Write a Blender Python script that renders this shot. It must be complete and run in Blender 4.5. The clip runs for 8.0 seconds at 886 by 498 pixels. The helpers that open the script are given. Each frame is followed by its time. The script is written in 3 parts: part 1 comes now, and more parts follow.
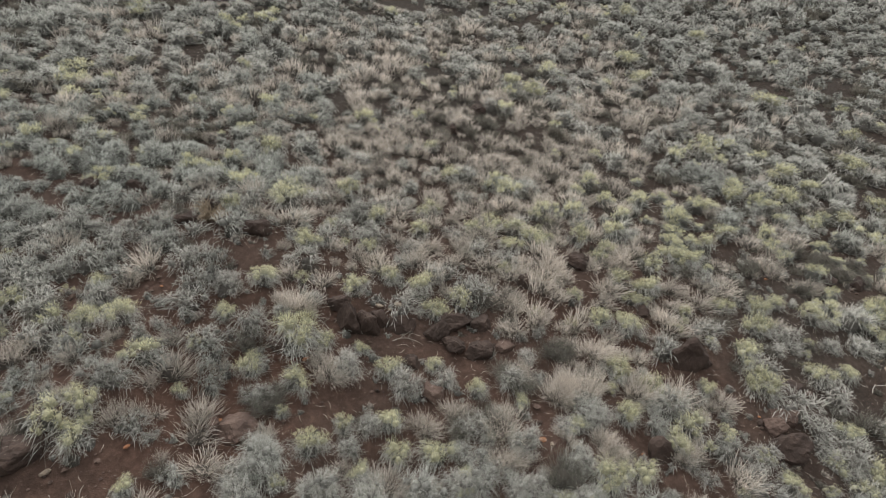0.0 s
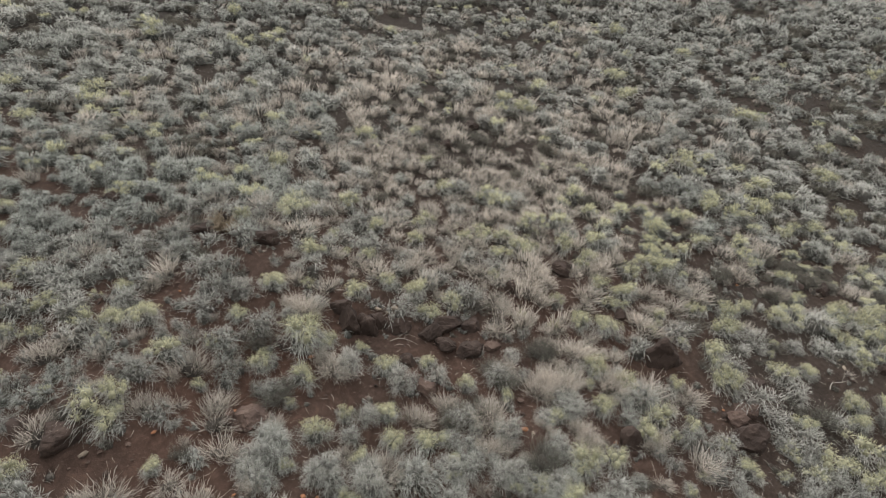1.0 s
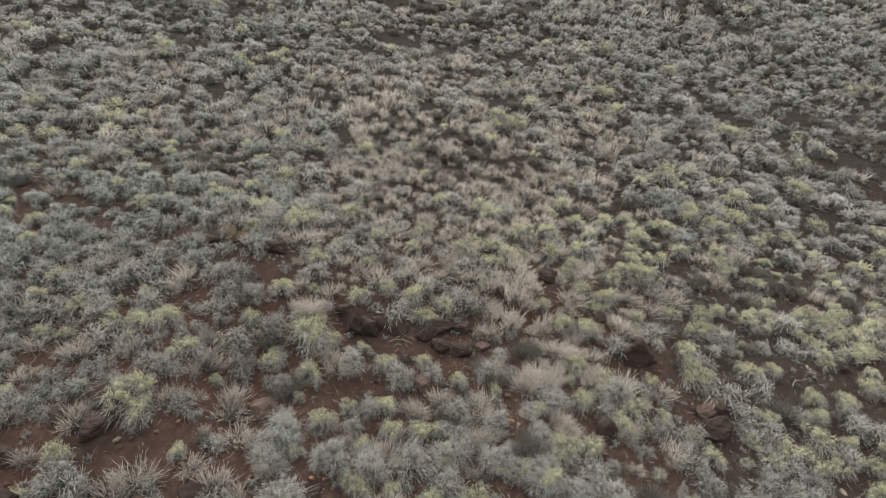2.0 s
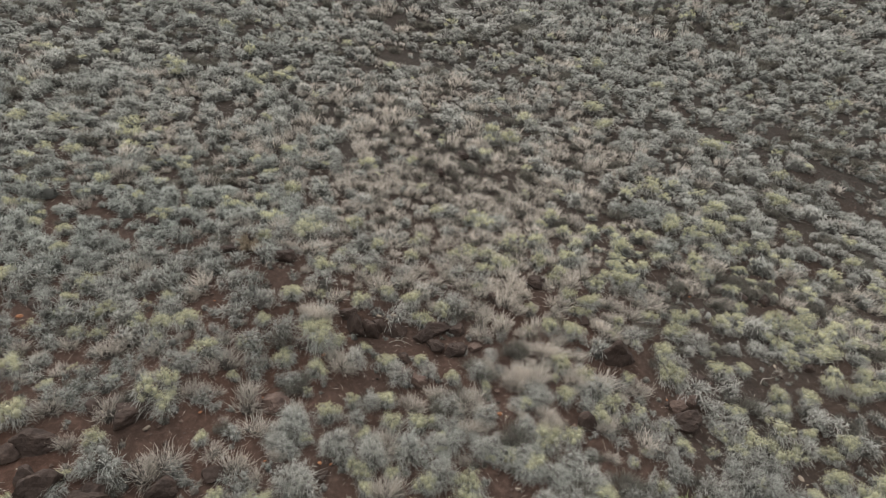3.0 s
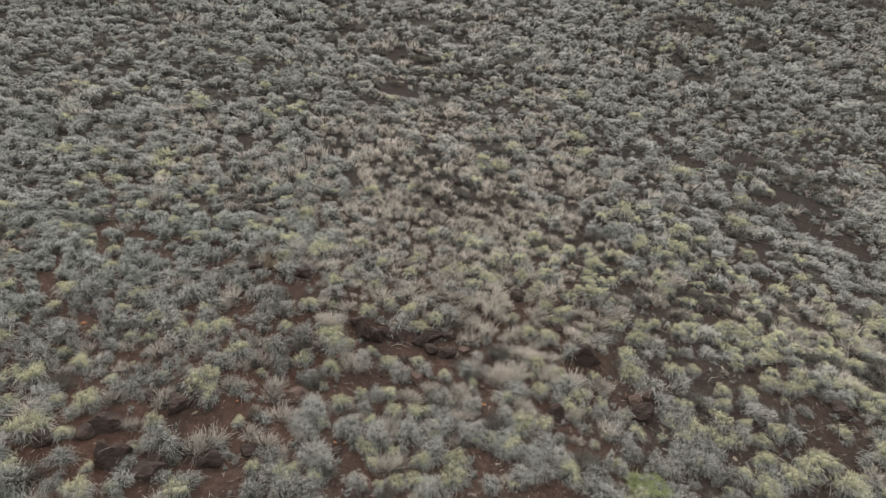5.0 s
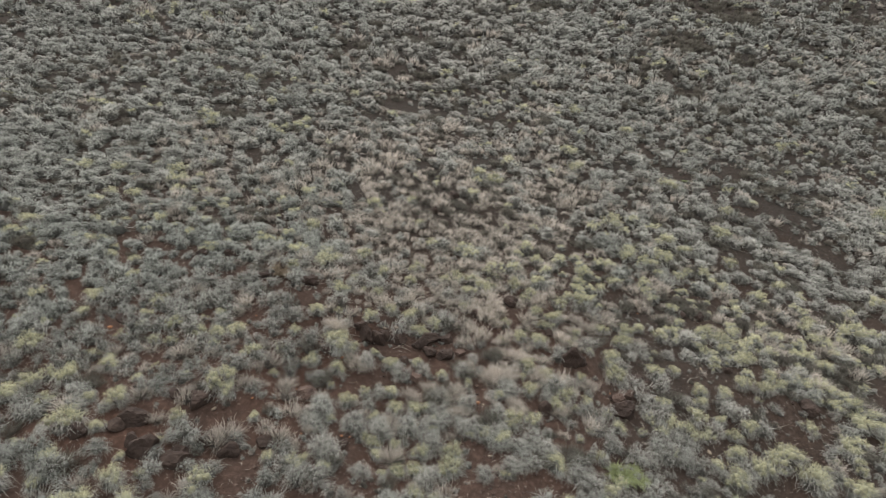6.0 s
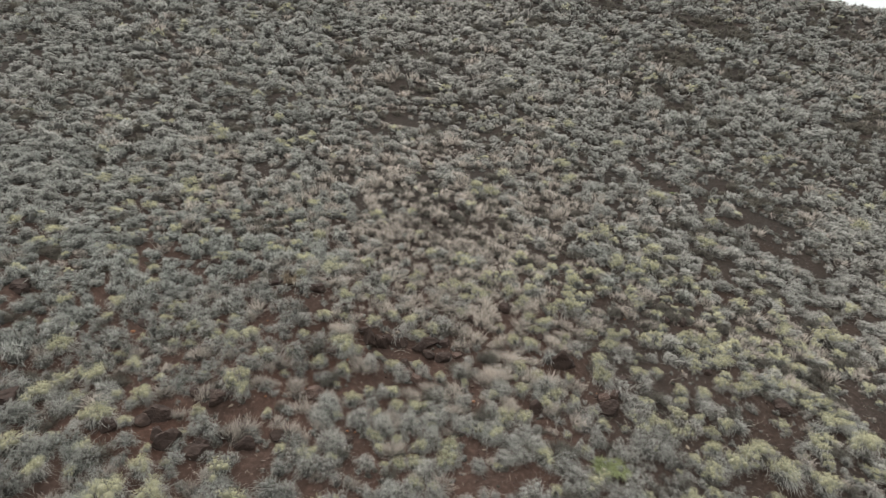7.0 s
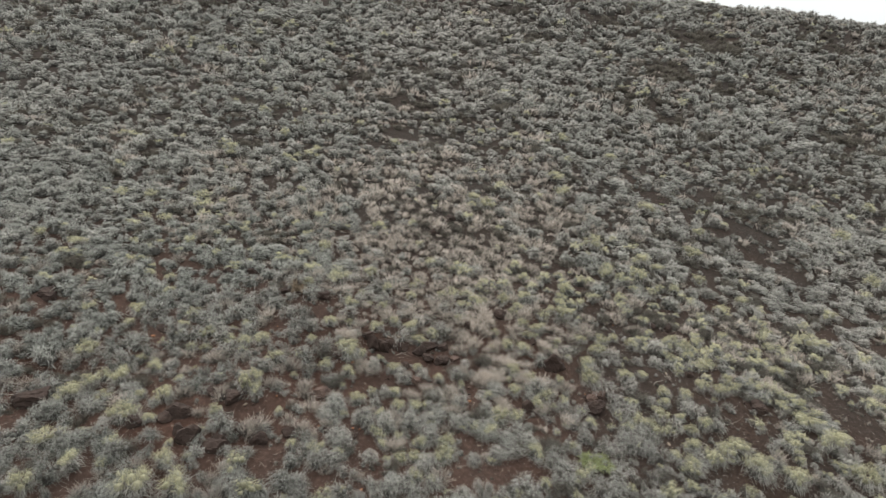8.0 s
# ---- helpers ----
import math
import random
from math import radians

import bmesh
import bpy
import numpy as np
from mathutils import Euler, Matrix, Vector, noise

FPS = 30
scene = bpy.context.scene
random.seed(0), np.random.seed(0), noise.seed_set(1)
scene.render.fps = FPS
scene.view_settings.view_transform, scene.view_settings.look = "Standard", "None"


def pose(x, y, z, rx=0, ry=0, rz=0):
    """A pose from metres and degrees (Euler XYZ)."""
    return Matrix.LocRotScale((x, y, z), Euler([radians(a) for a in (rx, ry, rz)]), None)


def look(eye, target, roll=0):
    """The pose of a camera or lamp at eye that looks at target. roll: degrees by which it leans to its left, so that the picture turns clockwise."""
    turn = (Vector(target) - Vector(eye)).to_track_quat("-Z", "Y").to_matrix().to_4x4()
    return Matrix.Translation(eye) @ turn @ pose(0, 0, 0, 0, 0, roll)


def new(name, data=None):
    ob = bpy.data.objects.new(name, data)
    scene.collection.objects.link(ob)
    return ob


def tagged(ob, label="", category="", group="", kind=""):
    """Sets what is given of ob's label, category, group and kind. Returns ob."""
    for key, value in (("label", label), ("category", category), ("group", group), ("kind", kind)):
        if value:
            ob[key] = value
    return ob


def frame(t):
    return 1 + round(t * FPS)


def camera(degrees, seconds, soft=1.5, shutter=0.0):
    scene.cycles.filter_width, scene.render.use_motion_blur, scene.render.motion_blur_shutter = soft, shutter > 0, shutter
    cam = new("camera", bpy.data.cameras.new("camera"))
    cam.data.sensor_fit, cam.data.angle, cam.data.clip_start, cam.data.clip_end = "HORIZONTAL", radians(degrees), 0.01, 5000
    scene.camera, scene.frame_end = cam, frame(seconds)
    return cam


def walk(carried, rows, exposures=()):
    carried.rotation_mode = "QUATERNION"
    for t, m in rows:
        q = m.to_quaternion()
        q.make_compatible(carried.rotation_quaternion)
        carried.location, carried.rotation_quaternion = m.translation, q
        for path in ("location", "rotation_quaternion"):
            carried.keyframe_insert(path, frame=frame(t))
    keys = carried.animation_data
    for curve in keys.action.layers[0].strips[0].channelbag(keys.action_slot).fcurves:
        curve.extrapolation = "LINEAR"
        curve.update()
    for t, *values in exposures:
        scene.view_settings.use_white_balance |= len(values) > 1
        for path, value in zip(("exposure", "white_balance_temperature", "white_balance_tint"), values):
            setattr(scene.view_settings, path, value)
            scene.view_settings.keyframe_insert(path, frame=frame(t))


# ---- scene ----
# ---- camera and its flight: backwards and up, away from the slope ----
cam = camera(77.8, 8.0, soft=0.9)
ROWS = [
    (0.0, -0.000, 0.000, 8.000, -0.000, -14.000, 0.000),
    (0.5, 0.111, -0.722, 8.185, -0.008, -13.578, -0.000),
    (1.0, 0.213, -1.475, 8.376, -0.017, -13.162, -0.001),
    (1.5, 0.307, -2.255, 8.572, -0.025, -12.753, -0.001),
    (2.0, 0.395, -3.062, 8.773, -0.033, -12.349, -0.002),
    (2.5, 0.475, -3.892, 8.978, -0.042, -11.950, -0.002),
    (3.0, 0.549, -4.745, 9.187, -0.050, -11.555, -0.003),
    (3.5, 0.618, -5.617, 9.400, -0.057, -11.164, -0.004),
    (4.0, 0.681, -6.508, 9.615, -0.064, -10.777, -0.005),
    (4.5, 0.740, -7.414, 9.833, -0.070, -10.392, -0.006),
    (5.0, 0.795, -8.335, 10.052, -0.075, -10.009, -0.007),
    (5.5, 0.846, -9.267, 10.273, -0.079, -9.629, -0.009),
    (6.0, 0.894, -10.209, 10.495, -0.082, -9.249, -0.011),
    (6.5, 0.939, -11.159, 10.717, -0.083, -8.870, -0.013),
    (7.0, 0.983, -12.114, 10.939, -0.083, -8.492, -0.016),
    (7.5, 1.025, -13.074, 11.160, -0.081, -8.113, -0.019),
    (8.0, 1.066, -14.035, 11.380, -0.078, -7.733, -0.022),
]
walk(cam, [(t, pose(x, y, z, 90 + pitch, roll, yaw)) for t, x, y, z, yaw, pitch, roll in ROWS])
scene.view_settings.exposure = 0.43

# ---- overcast daylight: a bright cloud deck and a weak, wide sun behind it ----
SUN_ELEVATION, SUN_AZIMUTH = radians(63), radians(-30)
world = bpy.data.worlds.new("overcast_sky")
scene.world = world
world.use_nodes = True
wn, wl = world.node_tree.nodes, world.node_tree.links
sky = wn.new("ShaderNodeTexSky")
sky.sky_type, sky.sun_disc = "NISHITA", False
sky.sun_elevation, sky.sun_rotation = SUN_ELEVATION, SUN_AZIMUTH
sky_gain = wn.new("ShaderNodeVectorMath")
sky_gain.operation = "SCALE"
sky_gain.inputs["Scale"].default_value = 0.12
wl.new(sky.outputs["Color"], sky_gain.inputs[0])
cloud_place = wn.new("ShaderNodeTexCoord")
cloud_noise = wn.new("ShaderNodeTexNoise")
cloud_noise.inputs["Scale"].default_value, cloud_noise.inputs["Detail"].default_value = 2.0, 4.0
wl.new(cloud_place.outputs["Generated"], cloud_noise.inputs["Vector"])
cloud_ramp = wn.new("ShaderNodeValToRGB")
cloud_ramp.color_ramp.elements[0].position, cloud_ramp.color_ramp.elements[0].color = 0.3, (0.85, 0.88, 0.89, 1)
cloud_ramp.color_ramp.elements[1].position, cloud_ramp.color_ramp.elements[1].color = 0.7, (0.96, 0.97, 0.95, 1)
wl.new(cloud_noise.outputs["Fac"], cloud_ramp.inputs["Fac"])
cover = wn.new("ShaderNodeMix")
cover.data_type = "RGBA"
cover.inputs["Factor"].default_value = 0.93
wl.new(sky_gain.outputs["Vector"], cover.inputs["A"])
wl.new(cloud_ramp.outputs["Color"], cover.inputs["B"])
wl.new(cover.outputs["Result"], wn["Background"].inputs["Color"])
height = wn.new("ShaderNodeSeparateXYZ")
wl.new(cloud_place.outputs["Generated"], height.inputs[0])
overhead = wn.new("ShaderNodeMapRange")
overhead.inputs["To Min"].default_value, overhead.inputs["To Max"].default_value = 0.58, 1.75
wl.new(height.outputs["Z"], overhead.inputs["Value"])
wl.new(overhead.outputs["Result"], wn["Background"].inputs["Strength"])
sun = new("sun", bpy.data.lights.new("sun", "SUN"))
sun.data.energy, sun.data.angle, sun.data.color = 1.6, radians(18), (1.0, 0.97, 0.93)
sun.matrix_basis = look((60 * math.cos(SUN_ELEVATION) * math.sin(SUN_AZIMUTH), 60 * math.cos(SUN_ELEVATION) * math.cos(SUN_AZIMUTH),
                         60 * math.sin(SUN_ELEVATION)), (0, 0, 0))


# ---- materials ----
def material(name, roughness=0.9, specular=0.15):
    m = bpy.data.materials.new(name)
    m.use_nodes = True
    b = m.node_tree.nodes["Principled BSDF"]
    b.inputs["Roughness"].default_value = roughness
    b.inputs["Specular IOR Level"].default_value = specular
    return m, m.node_tree.nodes, m.node_tree.links, b


def noise_node(n, l, scale, detail=4.0, rough=0.6, vector=None):
    t = n.new("ShaderNodeTexNoise")
    t.inputs["Scale"].default_value, t.inputs["Detail"].default_value = scale, detail
    t.inputs["Roughness"].default_value = rough
    if vector:
        l.new(vector, t.inputs["Vector"])
    return t


def ramp_node(n, l, source, stops):
    r = n.new("ShaderNodeValToRGB")
    e = r.color_ramp.elements
    while len(e) < len(stops):
        e.new(0.5)
    for item, (at, colour) in zip(e, stops):
        item.position, item.color = at, (*colour, 1)
    l.new(source, r.inputs["Fac"])
    return r


def mix_node(n, l, factor, a, b, how="MIX"):
    m = n.new("ShaderNodeMix")
    m.data_type, m.blend_type = "RGBA", how
    for socket, value in (("Factor", factor), ("A", a), ("B", b)):
        if hasattr(value, "is_output"):
            l.new(value, m.inputs[socket])
        elif socket == "Factor":
            m.inputs["Factor"].default_value = value
        else:
            m.inputs[socket].default_value = (*value, 1)
    return m.outputs["Result"]


def maths(n, l, how, a, b):
    m = n.new("ShaderNodeMath")
    m.operation = how
    for socket, value in zip(m.inputs, (a, b)):
        if hasattr(value, "is_output"):
            l.new(value, socket)
        else:
            socket.default_value = value
    return m.outputs[0]


def bump_node(n, l, height, strength, distance, b):
    u = n.new("ShaderNodeBump")
    u.inputs["Strength"].default_value, u.inputs["Distance"].default_value = strength, distance
    l.new(height, u.inputs["Height"])
    l.new(u.outputs["Normal"], b.inputs["Normal"])


def plant_material(name, stops, other, spread=0.3):
    """Blades: colour along each blade, drifting to a second hue from plant to plant and over the slope."""
    m, n, l, b = material(name, 0.75, 0.12)
    along = n.new("ShaderNodeAttribute")
    along.attribute_name = "along"
    tone = n.new("ShaderNodeAttribute")
    tone.attribute_name = "tone"
    own = n.new("ShaderNodeObjectInfo")
    where = n.new("ShaderNodeNewGeometry")
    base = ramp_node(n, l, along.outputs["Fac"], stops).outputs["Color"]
    shift = maths(n, l, "ADD", tone.outputs["Fac"], maths(n, l, "MULTIPLY", maths(n, l, "SUBTRACT", own.outputs["Random"], 0.5), 0.6))
    drift = noise_node(n, l, 0.14, 3.0, 0.6, where.outputs["Position"]).outputs["Fac"]
    shift = maths(n, l, "ADD", shift, maths(n, l, "MULTIPLY", maths(n, l, "SUBTRACT", drift, 0.5), 0.9))
    clamp = n.new("ShaderNodeClamp")
    l.new(shift, clamp.inputs["Value"])
    hue = mix_node(n, l, clamp.outputs["Result"], base, mix_node(n, l, 1.0, base, other, "MULTIPLY"))
    lights = n.new("ShaderNodeMapRange")
    lights.inputs["To Min"].default_value, lights.inputs["To Max"].default_value = 1 - spread, 1 + spread
    l.new(where.outputs["Random Per Island"], lights.inputs["Value"])
    grey = n.new("ShaderNodeCombineColor")
    for socket in grey.inputs:
        if socket.name in ("Red", "Green", "Blue"):
            l.new(lights.outputs["Result"], socket)
    colour = mix_node(n, l, 1.0, hue, grey.outputs["Color"], "MULTIPLY")
    fibre = noise_node(n, l, 26.0, 2.0, 0.6, where.outputs["Position"]).outputs["Fac"]
    fibre = ramp_node(n, l, fibre, [(0.3, (0.68, 0.68, 0.68)), (0.7, (1.25, 1.25, 1.25))]).outputs["Color"]
    colour = mix_node(n, l, 1.0, colour, fibre, "MULTIPLY")
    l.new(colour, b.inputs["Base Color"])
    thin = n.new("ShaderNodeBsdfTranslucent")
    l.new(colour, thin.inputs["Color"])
    both = n.new("ShaderNodeMixShader")
    both.inputs["Fac"].default_value = 0.35
    l.new(b.outputs["BSDF"], both.inputs[1])
    l.new(thin.outputs["BSDF"], both.inputs[2])
    l.new(both.outputs["Shader"], n["Material Output"].inputs["Surface"])
    return m


# roots of grey and straw blades: dead brown, darkened further to paint in shade
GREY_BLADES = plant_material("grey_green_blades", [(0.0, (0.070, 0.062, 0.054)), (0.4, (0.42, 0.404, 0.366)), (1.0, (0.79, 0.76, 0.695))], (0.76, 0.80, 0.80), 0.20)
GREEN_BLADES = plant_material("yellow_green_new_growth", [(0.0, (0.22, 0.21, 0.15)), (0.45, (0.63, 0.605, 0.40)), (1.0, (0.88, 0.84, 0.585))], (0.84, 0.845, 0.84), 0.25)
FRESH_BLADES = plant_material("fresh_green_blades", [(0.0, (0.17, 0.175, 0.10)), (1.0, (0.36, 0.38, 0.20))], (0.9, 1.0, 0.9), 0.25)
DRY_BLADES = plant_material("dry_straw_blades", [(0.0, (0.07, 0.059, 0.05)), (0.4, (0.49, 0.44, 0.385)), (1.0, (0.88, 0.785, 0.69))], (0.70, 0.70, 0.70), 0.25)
TAN_BLADES = plant_material("tan_dead_leaves", [(0.0, (0.11, 0.085, 0.062)), (1.0, (0.42, 0.335, 0.245))], (0.9, 0.9, 0.9), 0.3)
TWIG_BLADES = plant_material("dark_brown_twigs", [(0.0, (0.075, 0.066, 0.055)), (1.0, (0.22, 0.207, 0.178))], (1.0, 0.97, 0.93), 0.3)


def soil_material():
    m, n, l, b = material("red_brown_cinder_soil", 0.95, 0.08)
    p = n.new("ShaderNodeNewGeometry").outputs["Position"]
    wide = noise_node(n, l, 0.22, 4.0, 0.6, p).outputs["Fac"]
    fine = noise_node(n, l, 5.0, 6.0, 0.7, p).outputs["Fac"]
    grain = noise_node(n, l, 38.0, 3.0, 0.7, p).outputs["Fac"]
    earth = ramp_node(n, l, fine, [(0.25, (0.029, 0.019, 0.015)), (0.5, (0.056, 0.0365, 0.029)), (0.78, (0.104, 0.068, 0.053))]).outputs["Color"]
    red = ramp_node(n, l, wide, [(0.42, (1.0, 1.0, 1.0)), (0.68, (1.12, 0.98, 0.92))]).outputs["Color"]
    earth = mix_node(n, l, 1.0, earth, red, "MULTIPLY")
    # red earth at the foot, greyer cinders from the gully upwards
    along = n.new("ShaderNodeSeparateXYZ")
    l.new(p, along.inputs[0])
    cinder = n.new("ShaderNodeMapRange")
    cinder.inputs["From Min"].default_value, cinder.inputs["From Max"].default_value = 17.0, 29.0
    l.new(maths(n, l, "ADD", along.outputs["Y"], maths(n, l, "MULTIPLY", wide, 6.0)), cinder.inputs["Value"])
    east = n.new("ShaderNodeMapRange")
    east.inputs["From Min"].default_value, east.inputs["From Max"].default_value, east.inputs["To Max"].default_value = 3.0, 11.0, 0.75
    l.new(along.outputs["X"], east.inputs["Value"])
    earth = mix_node(n, l, maths(n, l, "MAXIMUM", cinder.outputs["Result"], east.outputs["Result"]), earth, mix_node(n, l, 1.0, earth, (0.60, 0.76, 0.81), "MULTIPLY"))
    grit = ramp_node(n, l, grain, [(0.60, (0, 0, 0)), (0.72, (1, 1, 1))]).outputs["Color"]
    earth = mix_node(n, l, maths(n, l, "MULTIPLY", grit, 0.45), earth, (0.19, 0.143, 0.117))
    l.new(earth, b.inputs["Base Color"])
    height = maths(n, l, "ADD", fine, maths(n, l, "MULTIPLY", grain, 0.35))
    bump_node(n, l, height, 1.0, 0.06, b)
    return m


def rock_material(name, dark, mid, pale):
    m, n, l, b = material(name, 0.85, 0.2)
    p = n.new("ShaderNodeNewGeometry").outputs["Position"]
    own = n.new("ShaderNodeObjectInfo").outputs["Random"]
    broad = noise_node(n, l, 2.2, 5.0, 0.65, p).outputs["Fac"]
    fine = noise_node(n, l, 22.0, 4.0, 0.7, p).outputs["Fac"]
    colour = ramp_node(n, l, broad, [(0.3, dark), (0.52, mid), (0.74, pale)]).outputs["Color"]
    speck = ramp_node(n, l, fine, [(0.35, (0.72, 0.72, 0.72)), (0.65, (1.2, 1.2, 1.2))]).outputs["Color"]
    colour = mix_node(n, l, 1.0, colour, speck, "MULTIPLY")
    colour = mix_node(n, l, maths(n, l, "MULTIPLY", own, 0.35), colour, mid)
    l.new(colour, b.inputs["Base Color"])
    bump_node(n, l, maths(n, l, "ADD", broad, maths(n, l, "MULTIPLY", fine, 0.4)), 0.7, 0.06, b)
    return m


SOIL = soil_material()
LAVA = rock_material("dark_brown_lava_rock", (0.026, 0.018, 0.015), (0.047, 0.032, 0.026), (0.082, 0.056, 0.045))
RED_ROCK = rock_material("weathered_red_rock", (0.060, 0.040, 0.033), (0.095, 0.064, 0.052), (0.145, 0.102, 0.082))
PALE_STONE = rock_material("pale_tan_stone", (0.17, 0.13, 0.10), (0.27, 0.22, 0.17), (0.38, 0.33, 0.27))
RUST_STONE = rock_material("orange_rust_stone", (0.20, 0.09, 0.05), (0.32, 0.15, 0.08), (0.42, 0.22, 0.13))
DEAD_WOOD = rock_material("bleached_dead_wood", (0.22, 0.19, 0.165), (0.32, 0.29, 0.25), (0.42, 0.39, 0.35))

# ---- the slope ----
C0, CX, CY, CXX, CXY, CYY = -4.49215, -0.17949, 0.41278, 0.00051, 0.00074, 0.00174
CREST_Z, CREST_X, CREST_Y = 42.90, 0.150, -0.150


LATTICES = {k: np.random.RandomState(k).uniform(-1, 1, (256, 256)) for k in range(50)}


def value_noise(x, y, seed):
    """Smooth noise between -1 and 1 on a lattice of unit cells."""
    table = LATTICES[seed]
    xi, yi = np.floor(x).astype(int), np.floor(y).astype(int)
    u, v = x - xi, y - yi
    u, v = u * u * (3 - 2 * u), v * v * (3 - 2 * v)
    a, b = table[xi % 256, yi % 256], table[(xi + 1) % 256, yi % 256]
    c, d = table[xi % 256, (yi + 1) % 256], table[(xi + 1) % 256, (yi + 1) % 256]
    return (a * (1 - u) + b * u) * (1 - v) + (c * (1 - u) + d * u) * v


def soft_min(a, b, width):
    """The lower of two heights, rounded where they cross."""
    h = np.clip(0.5 + 0.5 * (b - a) / width, 0, 1)
    return b * (1 - h) + a * h - width * h * (1 - h)


# knolls and hollows of the slope: x, y, height, radius
KNOLLS = [
    (-5.7, 16.0, 0.9, 2.6),
    (-7.6, 10.9, 0.4, 2.0),
    (-0.5, 12.8, -0.6, 2.2),
    (-5.2, 11.6, -0.5, 1.6),
    (4.5, 17.7, 0.5, 2.5),
    (0.5, 41, -0.8, 7),
    (17.8, 14.2, 0.6, 3),
    (-16.7, 9, -0.6, 3),
    (27, 24.4, -0.6, 5),
    (-12.2, 38.3, 0.4, 5),
    (-0.2, 9.3, -0.6, 2.5),
    (32, 62, 0.5, 8),
]


def hill(x, y):
    """Height of the cinder slope: concave towards the crest, falling to a plain behind and beyond."""
    x, y = np.asarray(x, float), np.asarray(y, float)
    ye = -70 + 20 * np.logaddexp(0, (y + 70) / 20)
    xe = 120 * np.tanh(x / 120)
    z = C0 + CX * xe + CY * ye + CXX * xe * xe + CXY * xe * ye + CYY * ye * ye
    for kx, ky, kh, kr in KNOLLS:
        z = z + kh * np.exp(-((x - kx) ** 2 + (y - ky) ** 2) / (kr * kr))
    crest = CREST_Z - CREST_X * (x - 45) - CREST_Y * (y - 90) - 0.0012 * (y - 90) ** 2 * (y > 90)
    z = soft_min(z, crest, 5.0)
    z = -soft_min(-z, 40.0 + 0 * z, 10.0)
    near = np.exp(-((x - 4) / 60) ** 2 - ((y - 25) / 50) ** 2)
    z = z + near * (0.16 * value_noise(x / 2.6, y / 2.6, 3) + 0.07 * value_noise(x / 0.9, y / 0.9, 5))
    return z + 0.6 * (1 - near) * value_noise(x / 7, y / 7, 7) * np.clip(y / 50, 0, 1)


# bare earth between the plants: x, y and the two half-widths
SLOPE_SOIL = [
    (-7.62, 14.70, 0.60, 0.50), (-7.11, 15.64, 0.58, 0.42), (-5.67, 15.00, 0.46, 0.61), (-13.45, 14.04, 0.76, 0.25), (-3.90, 13.05, 0.64, 0.25),
    (-1.91, 12.73, 0.84, 0.43), (-6.84, 9.01, 0.87, 0.38), (-7.78, 9.24, 0.44, 0.28), (-11.24, 9.84, 0.63, 0.29), (-2.78, 9.42, 0.72, 0.37),
    (-4.64, 9.08, 0.53, 0.28), (-1.08, 10.37, 0.57, 0.25), (1.90, 9.58, 0.73, 0.43), (11.41, 18.80, 0.68, 0.51), (10.89, 14.27, 0.64, 0.25),
    (10.63, 12.61, 0.64, 0.45), (14.30, 11.89, 0.83, 0.48), (11.91, 10.96, 0.40, 0.47), (17.18, 13.38, 0.66, 0.48), (-0.08, 14.82, 0.81, 0.48),
    (-1.22, 14.73, 0.69, 0.32), (2.50, 12.47, 0.52, 0.44), (-6.74, 7.92, 0.74, 0.31), (-9.97, 8.56, 0.67, 0.30),
]
BANK_SOIL = [
    (-2.54, 14.45, 0.68, 0.36), (-6.53, 16.07, 0.59, 0.52), (-9.62, 13.40, 0.32, 0.30), (2.46, 11.93, 0.41, 0.38), (13.67, 15.18, 0.47, 0.35),
    (5.13, 11.92, 0.31, 0.34), (8.47, 13.27, 0.65, 0.39), (1.07, 14.33, 0.45, 0.31), (-9.97, 10.82, 0.38, 0.25), (-14.05, 12.51, 0.51, 0.25),
]
GULLY_SOIL = [
    (19.24, 35.50, 1.49, 0.91), (20.02, 34.33, 1.45, 0.92), (21.34, 33.56, 1.71, 0.76), (24.95, 36.14, 1.81, 2.19), (26.01, 31.65, 1.92, 1.57),
    (27.54, 30.91, 1.89, 1.44), (25.71, 28.59, 1.53, 0.97), (27.50, 27.95, 1.51, 1.23), (22.45, 32.49, 1.11, 0.85), (4.13, 32.81, 1.66, 1.61),
    (5.51, 31.02, 1.06, 0.94), (-2.27, 40.91, 1.97, 1.15), (0.07, 41.02, 1.45, 0.88), (-5.55, 37.54, 2.14, 0.96), (-17.26, 36.68, 2.08, 0.57),
    (-12.55, 39.59, 0.95, 0.75), (-2.76, 26.31, 0.56, 0.88), (22.96, 14.12, 1.22, 1.09), (-2.34, 7.74, 0.86, 0.44), (-16.65, 7.43, 0.28, 0.58),
    (-17.59, 10.13, 0.62, 0.29), (3.69, 8.27, 0.98, 0.47), (27.79, 26.49, 1.02, 0.57), (27.12, 24.82, 0.65, 0.58),
]
